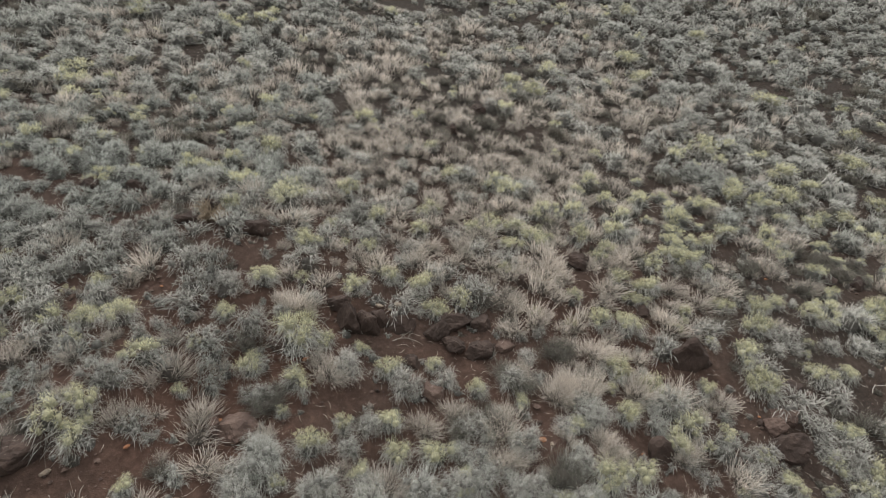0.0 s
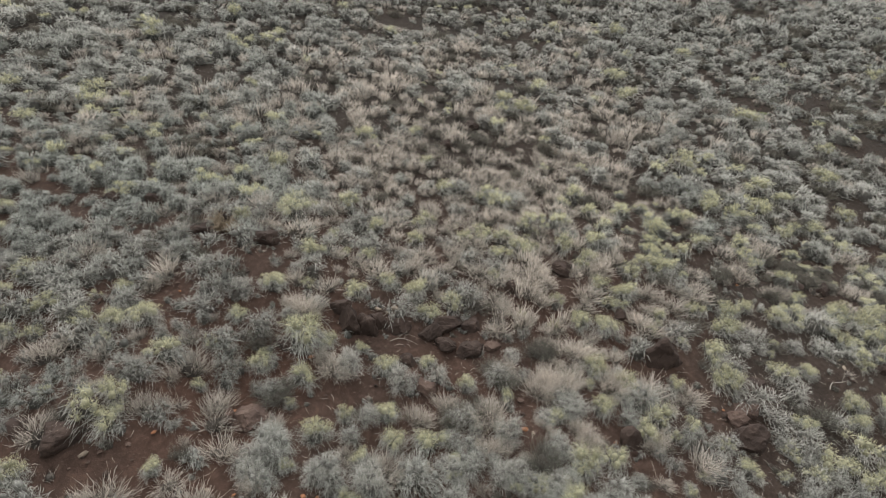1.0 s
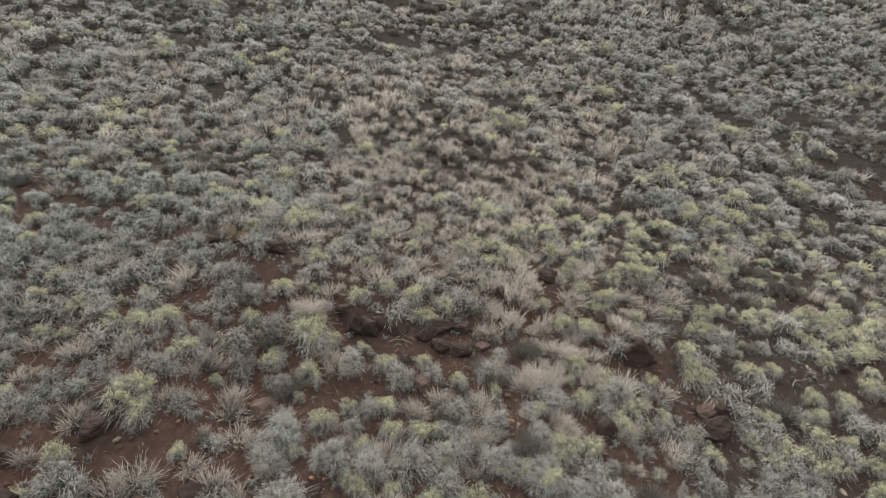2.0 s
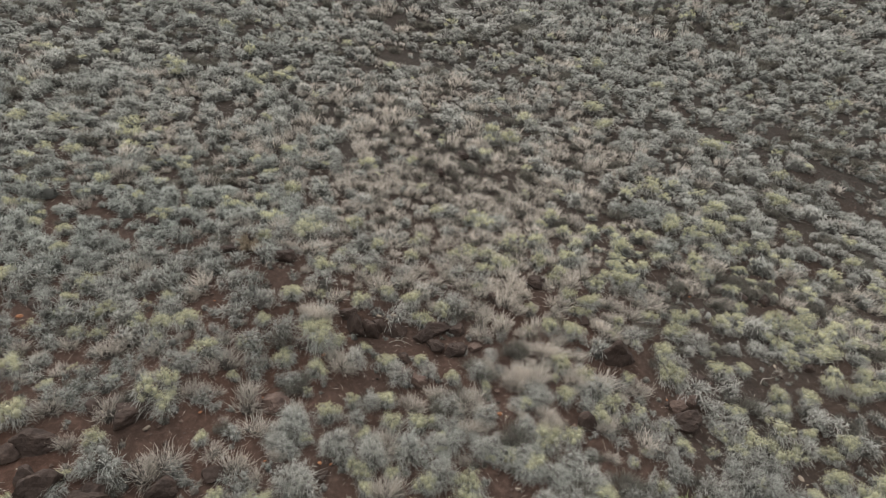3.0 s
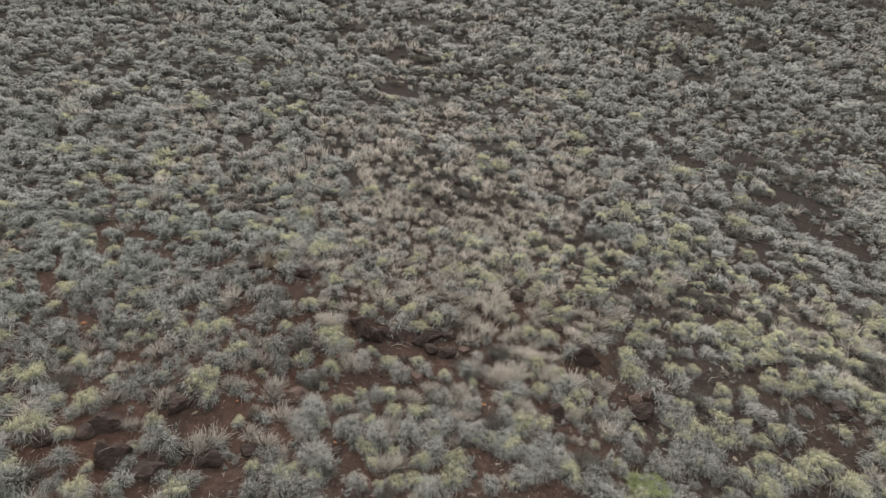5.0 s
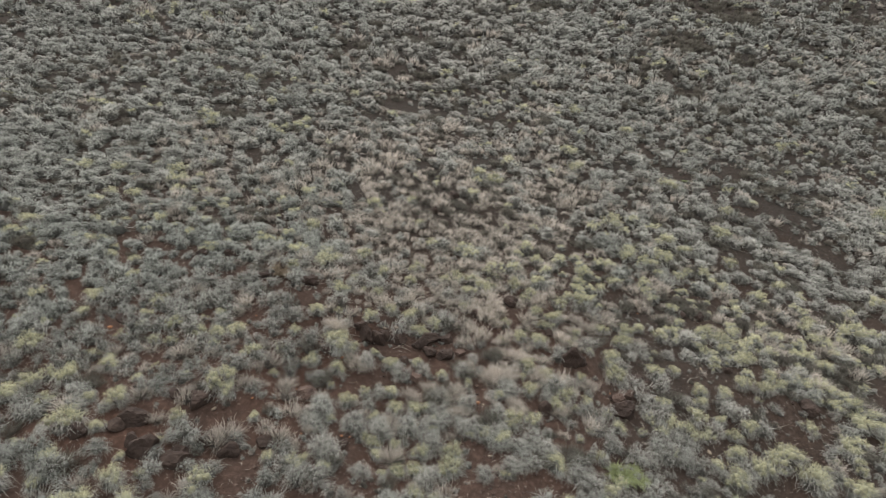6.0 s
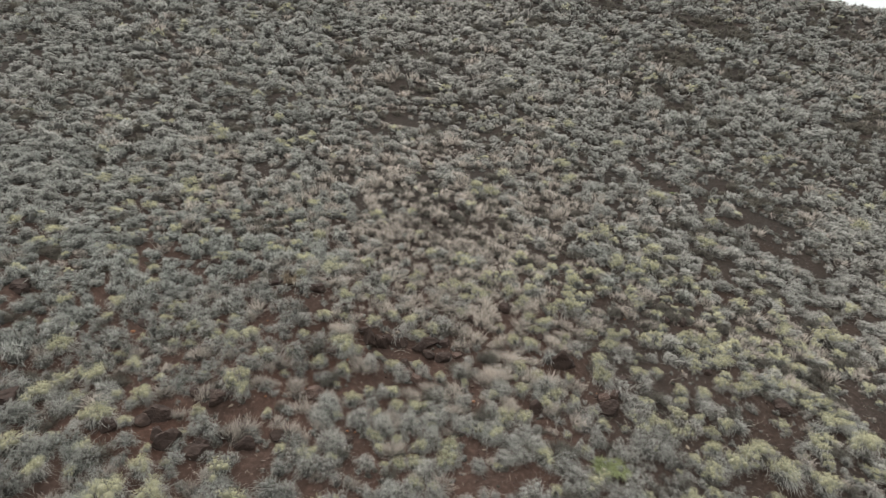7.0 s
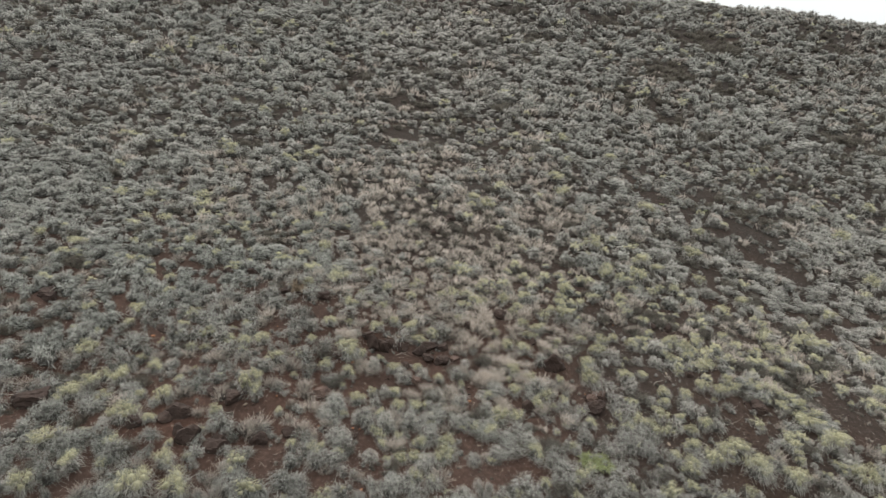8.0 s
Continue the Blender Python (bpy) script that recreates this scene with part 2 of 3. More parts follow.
MORE_SOIL = [
    (-9.85, 16.60, 0.62, 0.42), (-8.12, 14.62, 0.25, 0.42), (-7.27, 14.14, 0.48, 0.28), (-5.00, 13.75, 0.60, 0.53), (-6.35, 15.47, 0.55, 0.40),
    (-1.66, 15.47, 0.82, 0.40), (-1.81, 13.79, 0.41, 0.45), (-0.33, 13.12, 0.44, 0.50), (-2.93, 11.97, 0.45, 0.50), (-3.51, 11.14, 0.42, 0.45),
    (0.67, 16.73, 0.43, 0.30), (10.65, 18.15, 0.65, 0.42), (10.50, 19.43, 0.58, 0.50), (14.40, 18.47, 0.86, 0.50), (11.70, 14.46, 0.60, 0.34),
    (8.30, 12.40, 0.70, 0.75), (16.49, 20.70, 0.56, 0.43), (6.10, 14.23, 0.27, 0.70), (8.75, 11.04, 0.60, 0.60), (-0.59, 18.16, 0.30, 0.34),
    (3.24, 18.04, 0.22, 0.26), (24.45, 30.82, 1.50, 0.75), (18.19, 37.23, 1.36, 0.62), (16.26, 26.00, 0.84, 0.48), (16.17, 11.83, 1.10, 1.00),
    (2.04, 7.99, 0.80, 0.80), (5.00, 8.26, 0.80, 0.80), (-6.12, 7.22, 0.70, 0.80), (-6.69, 9.84, 0.60, 0.50), (25.20, 29.20, 1.70, 1.40),
    (19.31, 34.93, 1.20, 1.60), (22.12, 33.95, 1.06, 0.69),
]
OUTER_SOIL = [
    (31.12, 23.52, 0.64, 0.57), (23.79, 13.33, 0.72, 0.77), (24.07, 16.17, 0.65, 0.41), (-19.09, 14.11, 0.71, 0.36),
]
BOULDERS = [
    (7.15, 14.54, 1.10, 1.00), (8.83, 12.25, 1.04, 0.71), (8.76, 12.81, 0.56, 0.39), (5.30, 11.73, 0.53, 0.65), (4.43, 17.49, 0.77, 0.46),
    (2.62, 16.38, 0.49, 0.49), (15.07, 19.00, 0.55, 0.55), (14.87, 15.20, 0.43, 0.38), (-2.57, 14.06, 0.66, 0.92), (-2.91, 14.50, 0.59, 0.54),
    (-1.83, 14.50, 0.54, 0.50), (-1.21, 14.62, 0.68, 0.50), (0.32, 14.28, 0.62, 0.43), (-0.19, 14.64, 0.60, 0.50), (-5.63, 16.10, 0.81, 0.67),
    (-8.30, 9.36, 1.06, 0.53), (-9.29, 9.46, 0.64, 0.39), (-10.26, 8.33, 1.10, 0.73), (-10.72, 7.94, 0.65, 0.49), (-12.76, 12.90, 1.04, 0.37),
    (-7.55, 8.04, 0.59, 0.49), (-6.69, 7.79, 0.81, 0.55), (-8.31, 7.38, 0.79, 0.63), (-5.57, 8.35, 0.67, 0.44),
]
RIM_BOULDERS = [
    (-2.13, 14.20, 0.62, 0.92), (0.31, 15.02, 0.95, 0.44), (1.02, 14.04, 0.66, 0.47), (-7.98, 16.80, 0.95, 0.36), (-6.60, 16.41, 0.58, 0.37),
    (-7.28, 17.03, 0.59, 0.49), (-0.81, 13.59, 0.47, 0.33), (14.03, 19.04, 0.51, 0.51), (-10.34, 18.34, 0.70, 0.47), (-11.59, 18.04, 0.83, 0.52),
    (1.55, 27.31, 0.80, 0.50), (0.39, 25.51, 0.60, 0.50), (9.23, 13.19, 0.71, 0.40), (-13.45, 15.74, 0.57, 0.34), (6.22, 16.03, 0.37, 0.31),
]
BANK_BOULDERS = [
    (-9.91, 7.50, 0.63, 0.54), (-4.73, 11.10, 0.86, 0.51), (-5.26, 11.11, 0.47, 0.39), (-0.30, 12.92, 0.60, 0.47), (-0.71, 13.11, 0.43, 0.34),
    (-4.03, 8.89, 0.38, 0.24), (-2.90, 9.00, 0.42, 0.25), (17.57, 13.22, 0.85, 0.55), (1.08, 14.97, 0.56, 0.46), (1.74, 14.27, 0.45, 0.32),
    (-4.27, 13.08, 0.51, 0.25), (9.96, 14.26, 0.82, 0.32), (-6.92, 14.23, 0.31, 0.22), (-16.45, 8.45, 1.79, 0.87), (-19.27, 13.74, 1.17, 0.64),
    (-8.26, 7.17, 1.07, 0.65), (-9.43, 7.24, 1.07, 0.83), (-11.78, 7.46, 0.79, 0.61),
]
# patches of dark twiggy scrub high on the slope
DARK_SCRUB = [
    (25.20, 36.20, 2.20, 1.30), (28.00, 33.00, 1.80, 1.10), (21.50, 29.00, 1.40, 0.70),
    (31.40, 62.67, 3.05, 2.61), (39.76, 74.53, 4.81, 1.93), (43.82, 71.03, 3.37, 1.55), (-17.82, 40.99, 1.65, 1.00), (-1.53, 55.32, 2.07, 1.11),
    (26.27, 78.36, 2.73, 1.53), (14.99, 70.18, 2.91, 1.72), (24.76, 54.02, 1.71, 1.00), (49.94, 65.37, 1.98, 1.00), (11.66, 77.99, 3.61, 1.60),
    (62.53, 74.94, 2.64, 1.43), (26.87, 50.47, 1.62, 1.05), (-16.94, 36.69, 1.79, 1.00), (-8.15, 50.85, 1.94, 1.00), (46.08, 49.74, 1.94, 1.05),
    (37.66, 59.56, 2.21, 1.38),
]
GREENS = [(7.60, 9.49, 0.73), (8.26, 9.58, 0.74), (7.77, 9.28, 1.28), (8.40, 9.24, 1.12), (20.27, 33.77, 0.74), (24.02, 33.93, 0.58)]
MARKED_STONES = [(-1.84, 15.05, 0.23, 0), (-1.31, 15.26, 0.27, 0), (-1.54, 15.04, 0.15, 0), (-5.19, 11.38, 0.20, 1), (5.98, 13.76, 0.20, 1), (3.34, 12.83, 0.21, 0), (8.70, 12.33, 0.20, 0), (8.48, 12.37, 0.13, 0), (9.44, 13.40, 0.31, 2), (-6.97, 15.08, 0.16, 0), (-6.50, 9.97, 0.16, 1), (1.12, 14.12, 0.22, 2), (-5.42, 9.82, 0.19, 1), (-2.19, 6.61, 0.21, 1)]
DEAD_SHRUBS = [(-7.18, 16.74, 1.07), (-7.12, 16.63, 0.70)]
BARE = np.array(SLOPE_SOIL + BANK_SOIL + GULLY_SOIL + MORE_SOIL + OUTER_SOIL)


def bareness(x, y):
    """1 and more inside a bare patch, falling to 0 away from it; ragged at its edge."""
    x, y = np.asarray(x, float), np.asarray(y, float)
    wx = x + 0.35 * value_noise(x / 0.8, y / 0.8, 21)
    wy = y + 0.35 * value_noise(x / 0.8, y / 0.8, 22)
    up = np.clip((y - 17) / 6, 0, 1)
    wx = wx + up * 0.5 * value_noise(x / 1.7, y / 1.7, 23)
    wy = wy + up * 0.5 * value_noise(x / 1.7, y / 1.7, 25)
    best = np.zeros(x.shape)
    for cx, cy, rx, ry in BARE:
        q = ((wx - cx) / rx) ** 2 + ((wy - cy) / ry) ** 2
        best = np.maximum(best, 1.6 * np.exp(-0.75 * q))
    return best


def mesh_of(name, verts, faces, mat, smooth=False):
    """A mesh from numpy corners and faces (lists of arrays, each of faces with one corner count)."""
    me = bpy.data.meshes.new(name)
    verts = np.asarray(verts, np.float32)
    faces = [np.asarray(f, np.int32) for f in faces if len(f)]
    loops = np.concatenate([f.ravel() for f in faces])
    sizes = np.concatenate([np.full(len(f), f.shape[1], np.int32) for f in faces])
    me.vertices.add(len(verts))
    me.vertices.foreach_set("co", verts.ravel())
    me.loops.add(len(loops))
    me.loops.foreach_set("vertex_index", loops)
    me.polygons.add(len(sizes))
    me.polygons.foreach_set("loop_start", np.concatenate([[0], np.cumsum(sizes)[:-1]]).astype(np.int32))
    me.polygons.foreach_set("use_smooth", np.full(len(sizes), smooth, bool))
    me.update(calc_edges=True)
    me.materials.append(mat)
    return me


def graded(start, stop, fine, growth, low, high):
    """Grid lines: evenly spaced from start to stop, then ever wider out to low and high."""
    middle = list(np.arange(start, stop, fine))
    step, at = fine, middle[-1]
    while at < high:
        step *= growth
        at += step
        middle.append(at)
    step, at = fine, middle[0]
    while at > low:
        step *= growth
        at -= step
        middle.insert(0, at)
    return np.array(middle)


gx = graded(-15, 22, 0.26, 1.08, -1800, 1800)
gy = graded(6, 20, 0.2, 1.06, -1800, 2200)
XX, YY = np.meshgrid(gx, gy, indexing="ij")
ZZ = hill(XX, YY)
close = np.exp(-((XX - 2) / 16) ** 4 - ((YY - 13) / 9) ** 4)
ZZ = ZZ + close * (0.045 * value_noise(XX / 0.37, YY / 0.37, 11) + 0.03 * value_noise(XX / 0.19, YY / 0.19, 12))
index = np.arange(XX.size).reshape(XX.shape)
quads = np.stack([index[:-1, :-1], index[1:, :-1], index[1:, 1:], index[:-1, 1:]], -1).reshape(-1, 4)
ground = new("ground", mesh_of("ground", np.stack([XX, YY, ZZ], -1).reshape(-1, 3), [quads], SOIL, True))
tagged(ground, "steep hillside of bare red-brown cinder soil", "hillside", kind="structure")


# ---- plants ----
def blades(rng, count, base, reach, height, width, sag=0.65, upright=0.0):
    """Arching blades out of one root: corners (count, 4, 3) and the share of the way along each."""
    turn = rng.uniform(0, 2 * np.pi, count)
    e = np.sqrt(rng.uniform(0, 1, count)) * (1 - upright)
    root = base * np.sqrt(rng.uniform(0, 1, count))
    size = rng.uniform(0.55, 1.05, count) + 0.25 * (rng.uniform(0, 1, count) > 0.88)
    swing = turn + rng.normal(0, 0.85, count)
    out = np.stack([np.cos(swing), np.sin(swing)], -1)
    start = np.stack([np.cos(turn), np.sin(turn)], -1) * root[:, None]
    side = np.stack([-out[:, 1], out[:, 0]], -1)
    bend = rng.normal(0, 0.16, count)
    tilt = rng.normal(0, 0.5, count)
    verts = np.zeros((count, 4, 3))
    for k, (s, w) in enumerate(((0.0, 0.0), (0.5, 1.0), (0.5, -1.0), (1.0, 0.0))):
        flat = start + out * (reach * e * size * s ** 1.25)[:, None] + side * (bend * s * s)[:, None]
        up = height * size * ((2.0 - 0.25 * e) * s - (1.0 + sag * e * e) * s * s)
        wide = width * rng.uniform(0.8, 1.3, count) * w * 0.6
        verts[:, k, :2] = flat + side * (wide * np.cos(tilt))[:, None]
        verts[:, k, 2] = up + wide * np.sin(tilt)
    share = np.tile(np.array([0.0, 0.5, 0.5, 1.0]), (count, 1))
    return verts, share


def unit(v):
    return v / np.maximum(np.linalg.norm(v, axis=1), 1e-6)[:, None]


def strands(rng, start, aim, length, width, droop, bent):
    """Thin blades from given roots along given ways: bent across the middle, or straight ones of a single face."""
    count = len(start)
    aim = unit(aim)
    side = unit(np.cross(aim, rng.normal(0, 1, (count, 3)))) * (width * rng.uniform(0.7, 1.3, count))[:, None]
    tip = start + aim * length[:, None]
    tip[:, 2] -= droop * length
    if not bent:
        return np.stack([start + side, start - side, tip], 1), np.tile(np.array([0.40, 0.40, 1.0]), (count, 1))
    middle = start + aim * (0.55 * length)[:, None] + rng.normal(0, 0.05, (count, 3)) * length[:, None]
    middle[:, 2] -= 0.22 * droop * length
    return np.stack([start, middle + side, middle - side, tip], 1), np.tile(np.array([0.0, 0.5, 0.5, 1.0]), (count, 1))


def sheaf(pair):
    """Blades of three or four corners each as flat lists of corners, triangles and shares."""
    verts, share = pair
    corners = verts.shape[1]
    first = np.arange(len(verts))[:, None] * corners
    tris = [first + np.array([0, 1, 2])] + ([first + np.array([1, 3, 2])] if corners == 4 else [])
    return verts.reshape(-1, 3), np.concatenate(tris), share.ravel()


def joined(pieces):
    """Several lists of corners, triangles and values for each corner, as one."""
    steps = np.cumsum([0] + [len(p[0]) for p in pieces])
    return (np.concatenate([p[0] for p in pieces]), np.concatenate([p[1] + s for p, s in zip(pieces, steps)]),
            *(np.concatenate([p[k] for p in pieces]) for k in range(2, len(pieces[0]))))


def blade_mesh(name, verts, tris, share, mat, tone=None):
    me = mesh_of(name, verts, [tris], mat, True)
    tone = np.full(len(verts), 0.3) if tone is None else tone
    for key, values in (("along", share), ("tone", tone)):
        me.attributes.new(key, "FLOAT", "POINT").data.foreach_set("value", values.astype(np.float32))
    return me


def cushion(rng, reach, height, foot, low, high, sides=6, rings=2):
    """The dense heart of a clump: a lumpy dome from foot to height; low and high: its share from root to tip, low
    shares painting the shade within.
    """
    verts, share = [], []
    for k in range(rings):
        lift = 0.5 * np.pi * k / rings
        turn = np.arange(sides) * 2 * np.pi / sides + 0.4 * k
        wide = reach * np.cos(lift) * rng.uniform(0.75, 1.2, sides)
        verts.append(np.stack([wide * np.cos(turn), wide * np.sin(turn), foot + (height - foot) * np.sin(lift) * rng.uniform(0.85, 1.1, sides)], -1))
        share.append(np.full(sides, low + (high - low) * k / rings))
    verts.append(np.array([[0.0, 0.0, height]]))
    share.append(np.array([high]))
    tris = []
    for k in range(rings - 1):
        for q in range(sides):
            a, b = k * sides + q, k * sides + (q + 1) % sides
            tris += [(a, b, b + sides), (a, b + sides, a + sides)]
    top = rings * sides
    tris += [(top - sides + q, top - sides + (q + 1) % sides, top) for q in range(sides)]
    return np.concatenate(verts), np.array(tris), np.concatenate(share)


def crowns(rng, count, spread, tall):
    """Where the heads of one clump stand: x, y, height, uneven, lower towards the rim."""
    turn = np.arange(count) * 2.4 + rng.uniform(0, 6.28)
    out = spread * np.sqrt((np.arange(count) + 0.3) / count) * rng.uniform(0.75, 1.25, count)
    high = tall * (1 - 0.5 * (out / (spread + 0.08)) ** 2) * rng.uniform(0.75, 1.15, count)
    return np.stack([out * np.cos(turn), out * np.sin(turn), high], -1)


def clump_parts(kind, rng, count, width, bent):
    """The blades of one clump of unit width that leans down the slope (-y): its dull old skirt, darkened further as
    painted shade, and, for one kind, the tufts of new growth on it.
    """
    heads = crowns(rng, rng.randint(4, 8) if count > 130 else 4, 0.36 if kind == "topped" else 0.40, {"topped": 0.50, "grey": 0.52, "dry": 0.5, "twiggy": 0.40}[kind])
    # near-black filler dome, its colour standing in for shade inside the clump
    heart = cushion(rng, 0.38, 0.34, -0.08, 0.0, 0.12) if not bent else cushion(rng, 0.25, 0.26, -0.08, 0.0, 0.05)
    downhill = np.array([0.0, -1.0, 0.0])

    def outward(which):
        way = heads[which] * np.array([1, 1, 0])
        return unit(way + rng.normal(0, 0.16, way.shape) * np.array([1, 1, 0]))

    def from_root(n, low, high, lift, lean, droop):
        which = rng.randint(0, len(heads), n)
        start = heads[which] * np.array([0.6, 0.6, 0]) + rng.normal(0, 0.09, (n, 3)) * np.array([1, 1, 0.2])
        aim = outward(which) * lean + np.array([0.08, 0, lift]) + downhill * 0.12 + rng.normal(0, 0.24, (n, 3))
        return strands(rng, start, aim, rng.uniform(low, high, n), width, droop, bent)

    def beard(n):
        which = rng.randint(0, len(heads), n)
        start = heads[which] * np.array([1, 1, 0.85]) + rng.normal(0, 0.09, (n, 3)) * np.array([1, 1, 0.7])
        aim = outward(which) * 0.55 + downhill * 0.5 + rng.normal(0, 0.38, (n, 3)) + np.array([0, 0, 0.15])
        return strands(rng, start, aim, rng.uniform(0.18, 0.40, n), width, 0.55, bent)

    def cap(which, n, ball, low, high, stray):
        way = unit(rng.normal(0, 1, (n, 3)) + np.array([0, 0, 0.75]))
        start = heads[which] + way * np.array([ball, ball, 0.55 * ball]) * rng.uniform(0.5, 1.0, n)[:, None]
        aim = way * 0.55 + np.array([0.1, -0.08, 0.75]) + rng.normal(0, stray, (n, 3))
        return strands(rng, start, aim, rng.uniform(low, high, n), width * 0.85, 0.1, bent)

    if kind == "dry":
        tall = from_root(int(0.58 * count), 0.34, 0.80, 1.0, 0.42, 0.16)
        low = from_root(int(0.42 * count), 0.22, 0.45, 0.5, 0.8, 0.35)
        # low dead blades taken darker, shade painted under the tall ones
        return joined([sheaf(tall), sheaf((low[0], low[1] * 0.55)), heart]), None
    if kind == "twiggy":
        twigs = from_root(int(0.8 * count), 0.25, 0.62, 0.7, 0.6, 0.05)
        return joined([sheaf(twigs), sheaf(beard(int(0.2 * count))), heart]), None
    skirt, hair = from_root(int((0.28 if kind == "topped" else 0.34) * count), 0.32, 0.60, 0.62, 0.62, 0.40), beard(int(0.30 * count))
    # old skirt taken darker still, to colour in the shade beneath the tops
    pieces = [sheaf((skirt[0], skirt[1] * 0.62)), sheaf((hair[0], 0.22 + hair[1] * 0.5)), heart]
    topped = kind == "topped"
    share, ball, *brush = (0.52, 0.17, 0.09, 0.19, 0.34) if topped else ((0.36, 0.15, 0.14, 0.32, 0.42) if bent else ((0.42, 0.19, 0.10, 0.24, 0.40) if count > 130 else (0.50, 0.21, 0.08, 0.19, 0.40)))
    sizes = rng.uniform(0.7, 1.3, len(heads)) * ball
    caps = []
    for q in range(len(heads)):
        verts, tris, along = sheaf(cap(q, int(share * count / len(heads)) + 1, sizes[q], *brush))
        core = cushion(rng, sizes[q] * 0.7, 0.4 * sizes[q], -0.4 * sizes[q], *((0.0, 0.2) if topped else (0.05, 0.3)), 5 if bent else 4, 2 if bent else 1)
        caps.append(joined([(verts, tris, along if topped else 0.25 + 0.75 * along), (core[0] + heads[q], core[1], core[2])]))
    return (joined(pieces), caps) if topped else (joined(pieces + caps), None)


LOWER = {"topped": GREY_BLADES, "grey": GREY_BLADES, "dry": DRY_BLADES, "twiggy": TWIG_BLADES}
VARIANTS = 9
CLUMPS = {}
for kind in LOWER:
    for v in range(VARIANTS):
        rng = np.random.RandomState(100 + 17 * v + len(kind))
        for fine, count, width in ((True, 1080, 0.0044), (False, 480, 0.0080)):
            skirt, tops = clump_parts(kind, rng, count, width, True)
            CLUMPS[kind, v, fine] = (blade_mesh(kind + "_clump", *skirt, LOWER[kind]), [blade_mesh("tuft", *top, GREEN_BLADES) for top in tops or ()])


def clump_pose(x, y, width, tall, rng, z=None):
    z = float(hill(x, y)) if z is None else z
    lean = pose(x, y, z - 0.03, 14 + rng.uniform(-13, 13), rng.uniform(-14, 14) + 4) @ pose(0, 0, 0, 0, 0, rng.uniform(-55, 55))
    return lean @ Matrix.Diagonal((width * rng.uniform(0.85, 1.25), width * rng.uniform(0.75, 1.1), width * tall, 1))


def grass_clump(kind, v, m, label, group):
    """One clump as a thing of its own; where it bears new growth, the old blades and each tuft on them are its parts."""
    skirt, tops = CLUMPS[kind, v, m.translation.y < 18]
    ob = new("grass_clump", None if tops else skirt)
    ob.matrix_basis = m
    tagged(ob, label, "grass clump", group)
    if tops:
        for name, mesh, words in (("skirt", skirt, "drooping grey-green old blades"), *(("tuft", top, "fuzzy yellow-green new growth") for top in tops)):
            part = new(name, mesh)
            part.parent = ob
            tagged(part, words)
    return ob


# clumps with yellow-green tops: x, y and width
FOOT_TOPS = [
    (-14.10, 4.50, 1.23), (-10.35, 5.03, 1.68), (-8.97, 5.19, 1.49), (-12.97, 5.57, 1.29), (-9.84, 6.16, 1.11), (-14.44, 6.35, 1.33),
    (-10.03, 7.02, 0.46), (-12.30, 7.69, 1.18), (-9.11, 7.73, 0.64), (-11.29, 7.83, 0.64), (-5.31, 7.91, 0.69), (-3.35, 7.93, 0.66),
    (-4.15, 8.05, 0.60), (-8.86, 8.71, 0.78), (-0.18, 8.74, 0.80), (-15.13, 8.84, 1.23), (1.17, 8.91, 1.06), (-1.67, 8.99, 0.63),
    (-12.14, 9.08, 0.59), (-11.09, 9.13, 1.07), (5.18, 9.25, 1.08), (-6.23, 9.26, 0.67), (-14.59, 9.37, 1.01), (-1.79, 9.42, 0.65),
    (0.03, 9.51, 0.95), (1.32, 9.52, 0.98), (-2.10, 9.64, 0.55), (-0.89, 9.65, 0.66), (17.21, 9.67, 1.46), (-7.51, 9.87, 0.90),
    (-13.52, 9.92, 1.28), (15.79, 9.97, 1.85),
]
LOWER_TOPS = [
    (-3.45, 10.00, 0.55), (-10.94, 10.09, 0.58), (21.09, 10.24, 1.77), (12.00, 10.37, 0.69), (13.89, 10.43, 1.05), (-7.62, 10.46, 0.87),
    (-12.30, 10.59, 0.97), (-1.81, 10.67, 0.65), (3.72, 10.87, 1.17), (-2.99, 10.87, 0.85), (13.19, 11.04, 0.96), (-15.73, 11.10, 1.34),
    (15.42, 11.12, 1.20), (-1.08, 11.23, 0.91), (4.72, 11.26, 0.83), (8.24, 11.30, 0.84), (-0.16, 11.40, 1.04), (-2.37, 11.54, 0.64),
    (-6.13, 11.67, 0.60), (20.49, 11.81, 1.90), (13.40, 11.87, 0.75), (-1.34, 11.93, 0.86), (-7.51, 11.94, 0.40), (14.12, 12.15, 1.01),
    (-3.66, 12.29, 0.99), (13.16, 12.49, 0.77), (-4.76, 12.63, 0.88), (4.68, 12.67, 0.97), (2.00, 12.84, 0.51), (-14.72, 12.92, 0.70),
    (19.89, 12.93, 1.47), (-8.95, 12.94, 0.84),
]
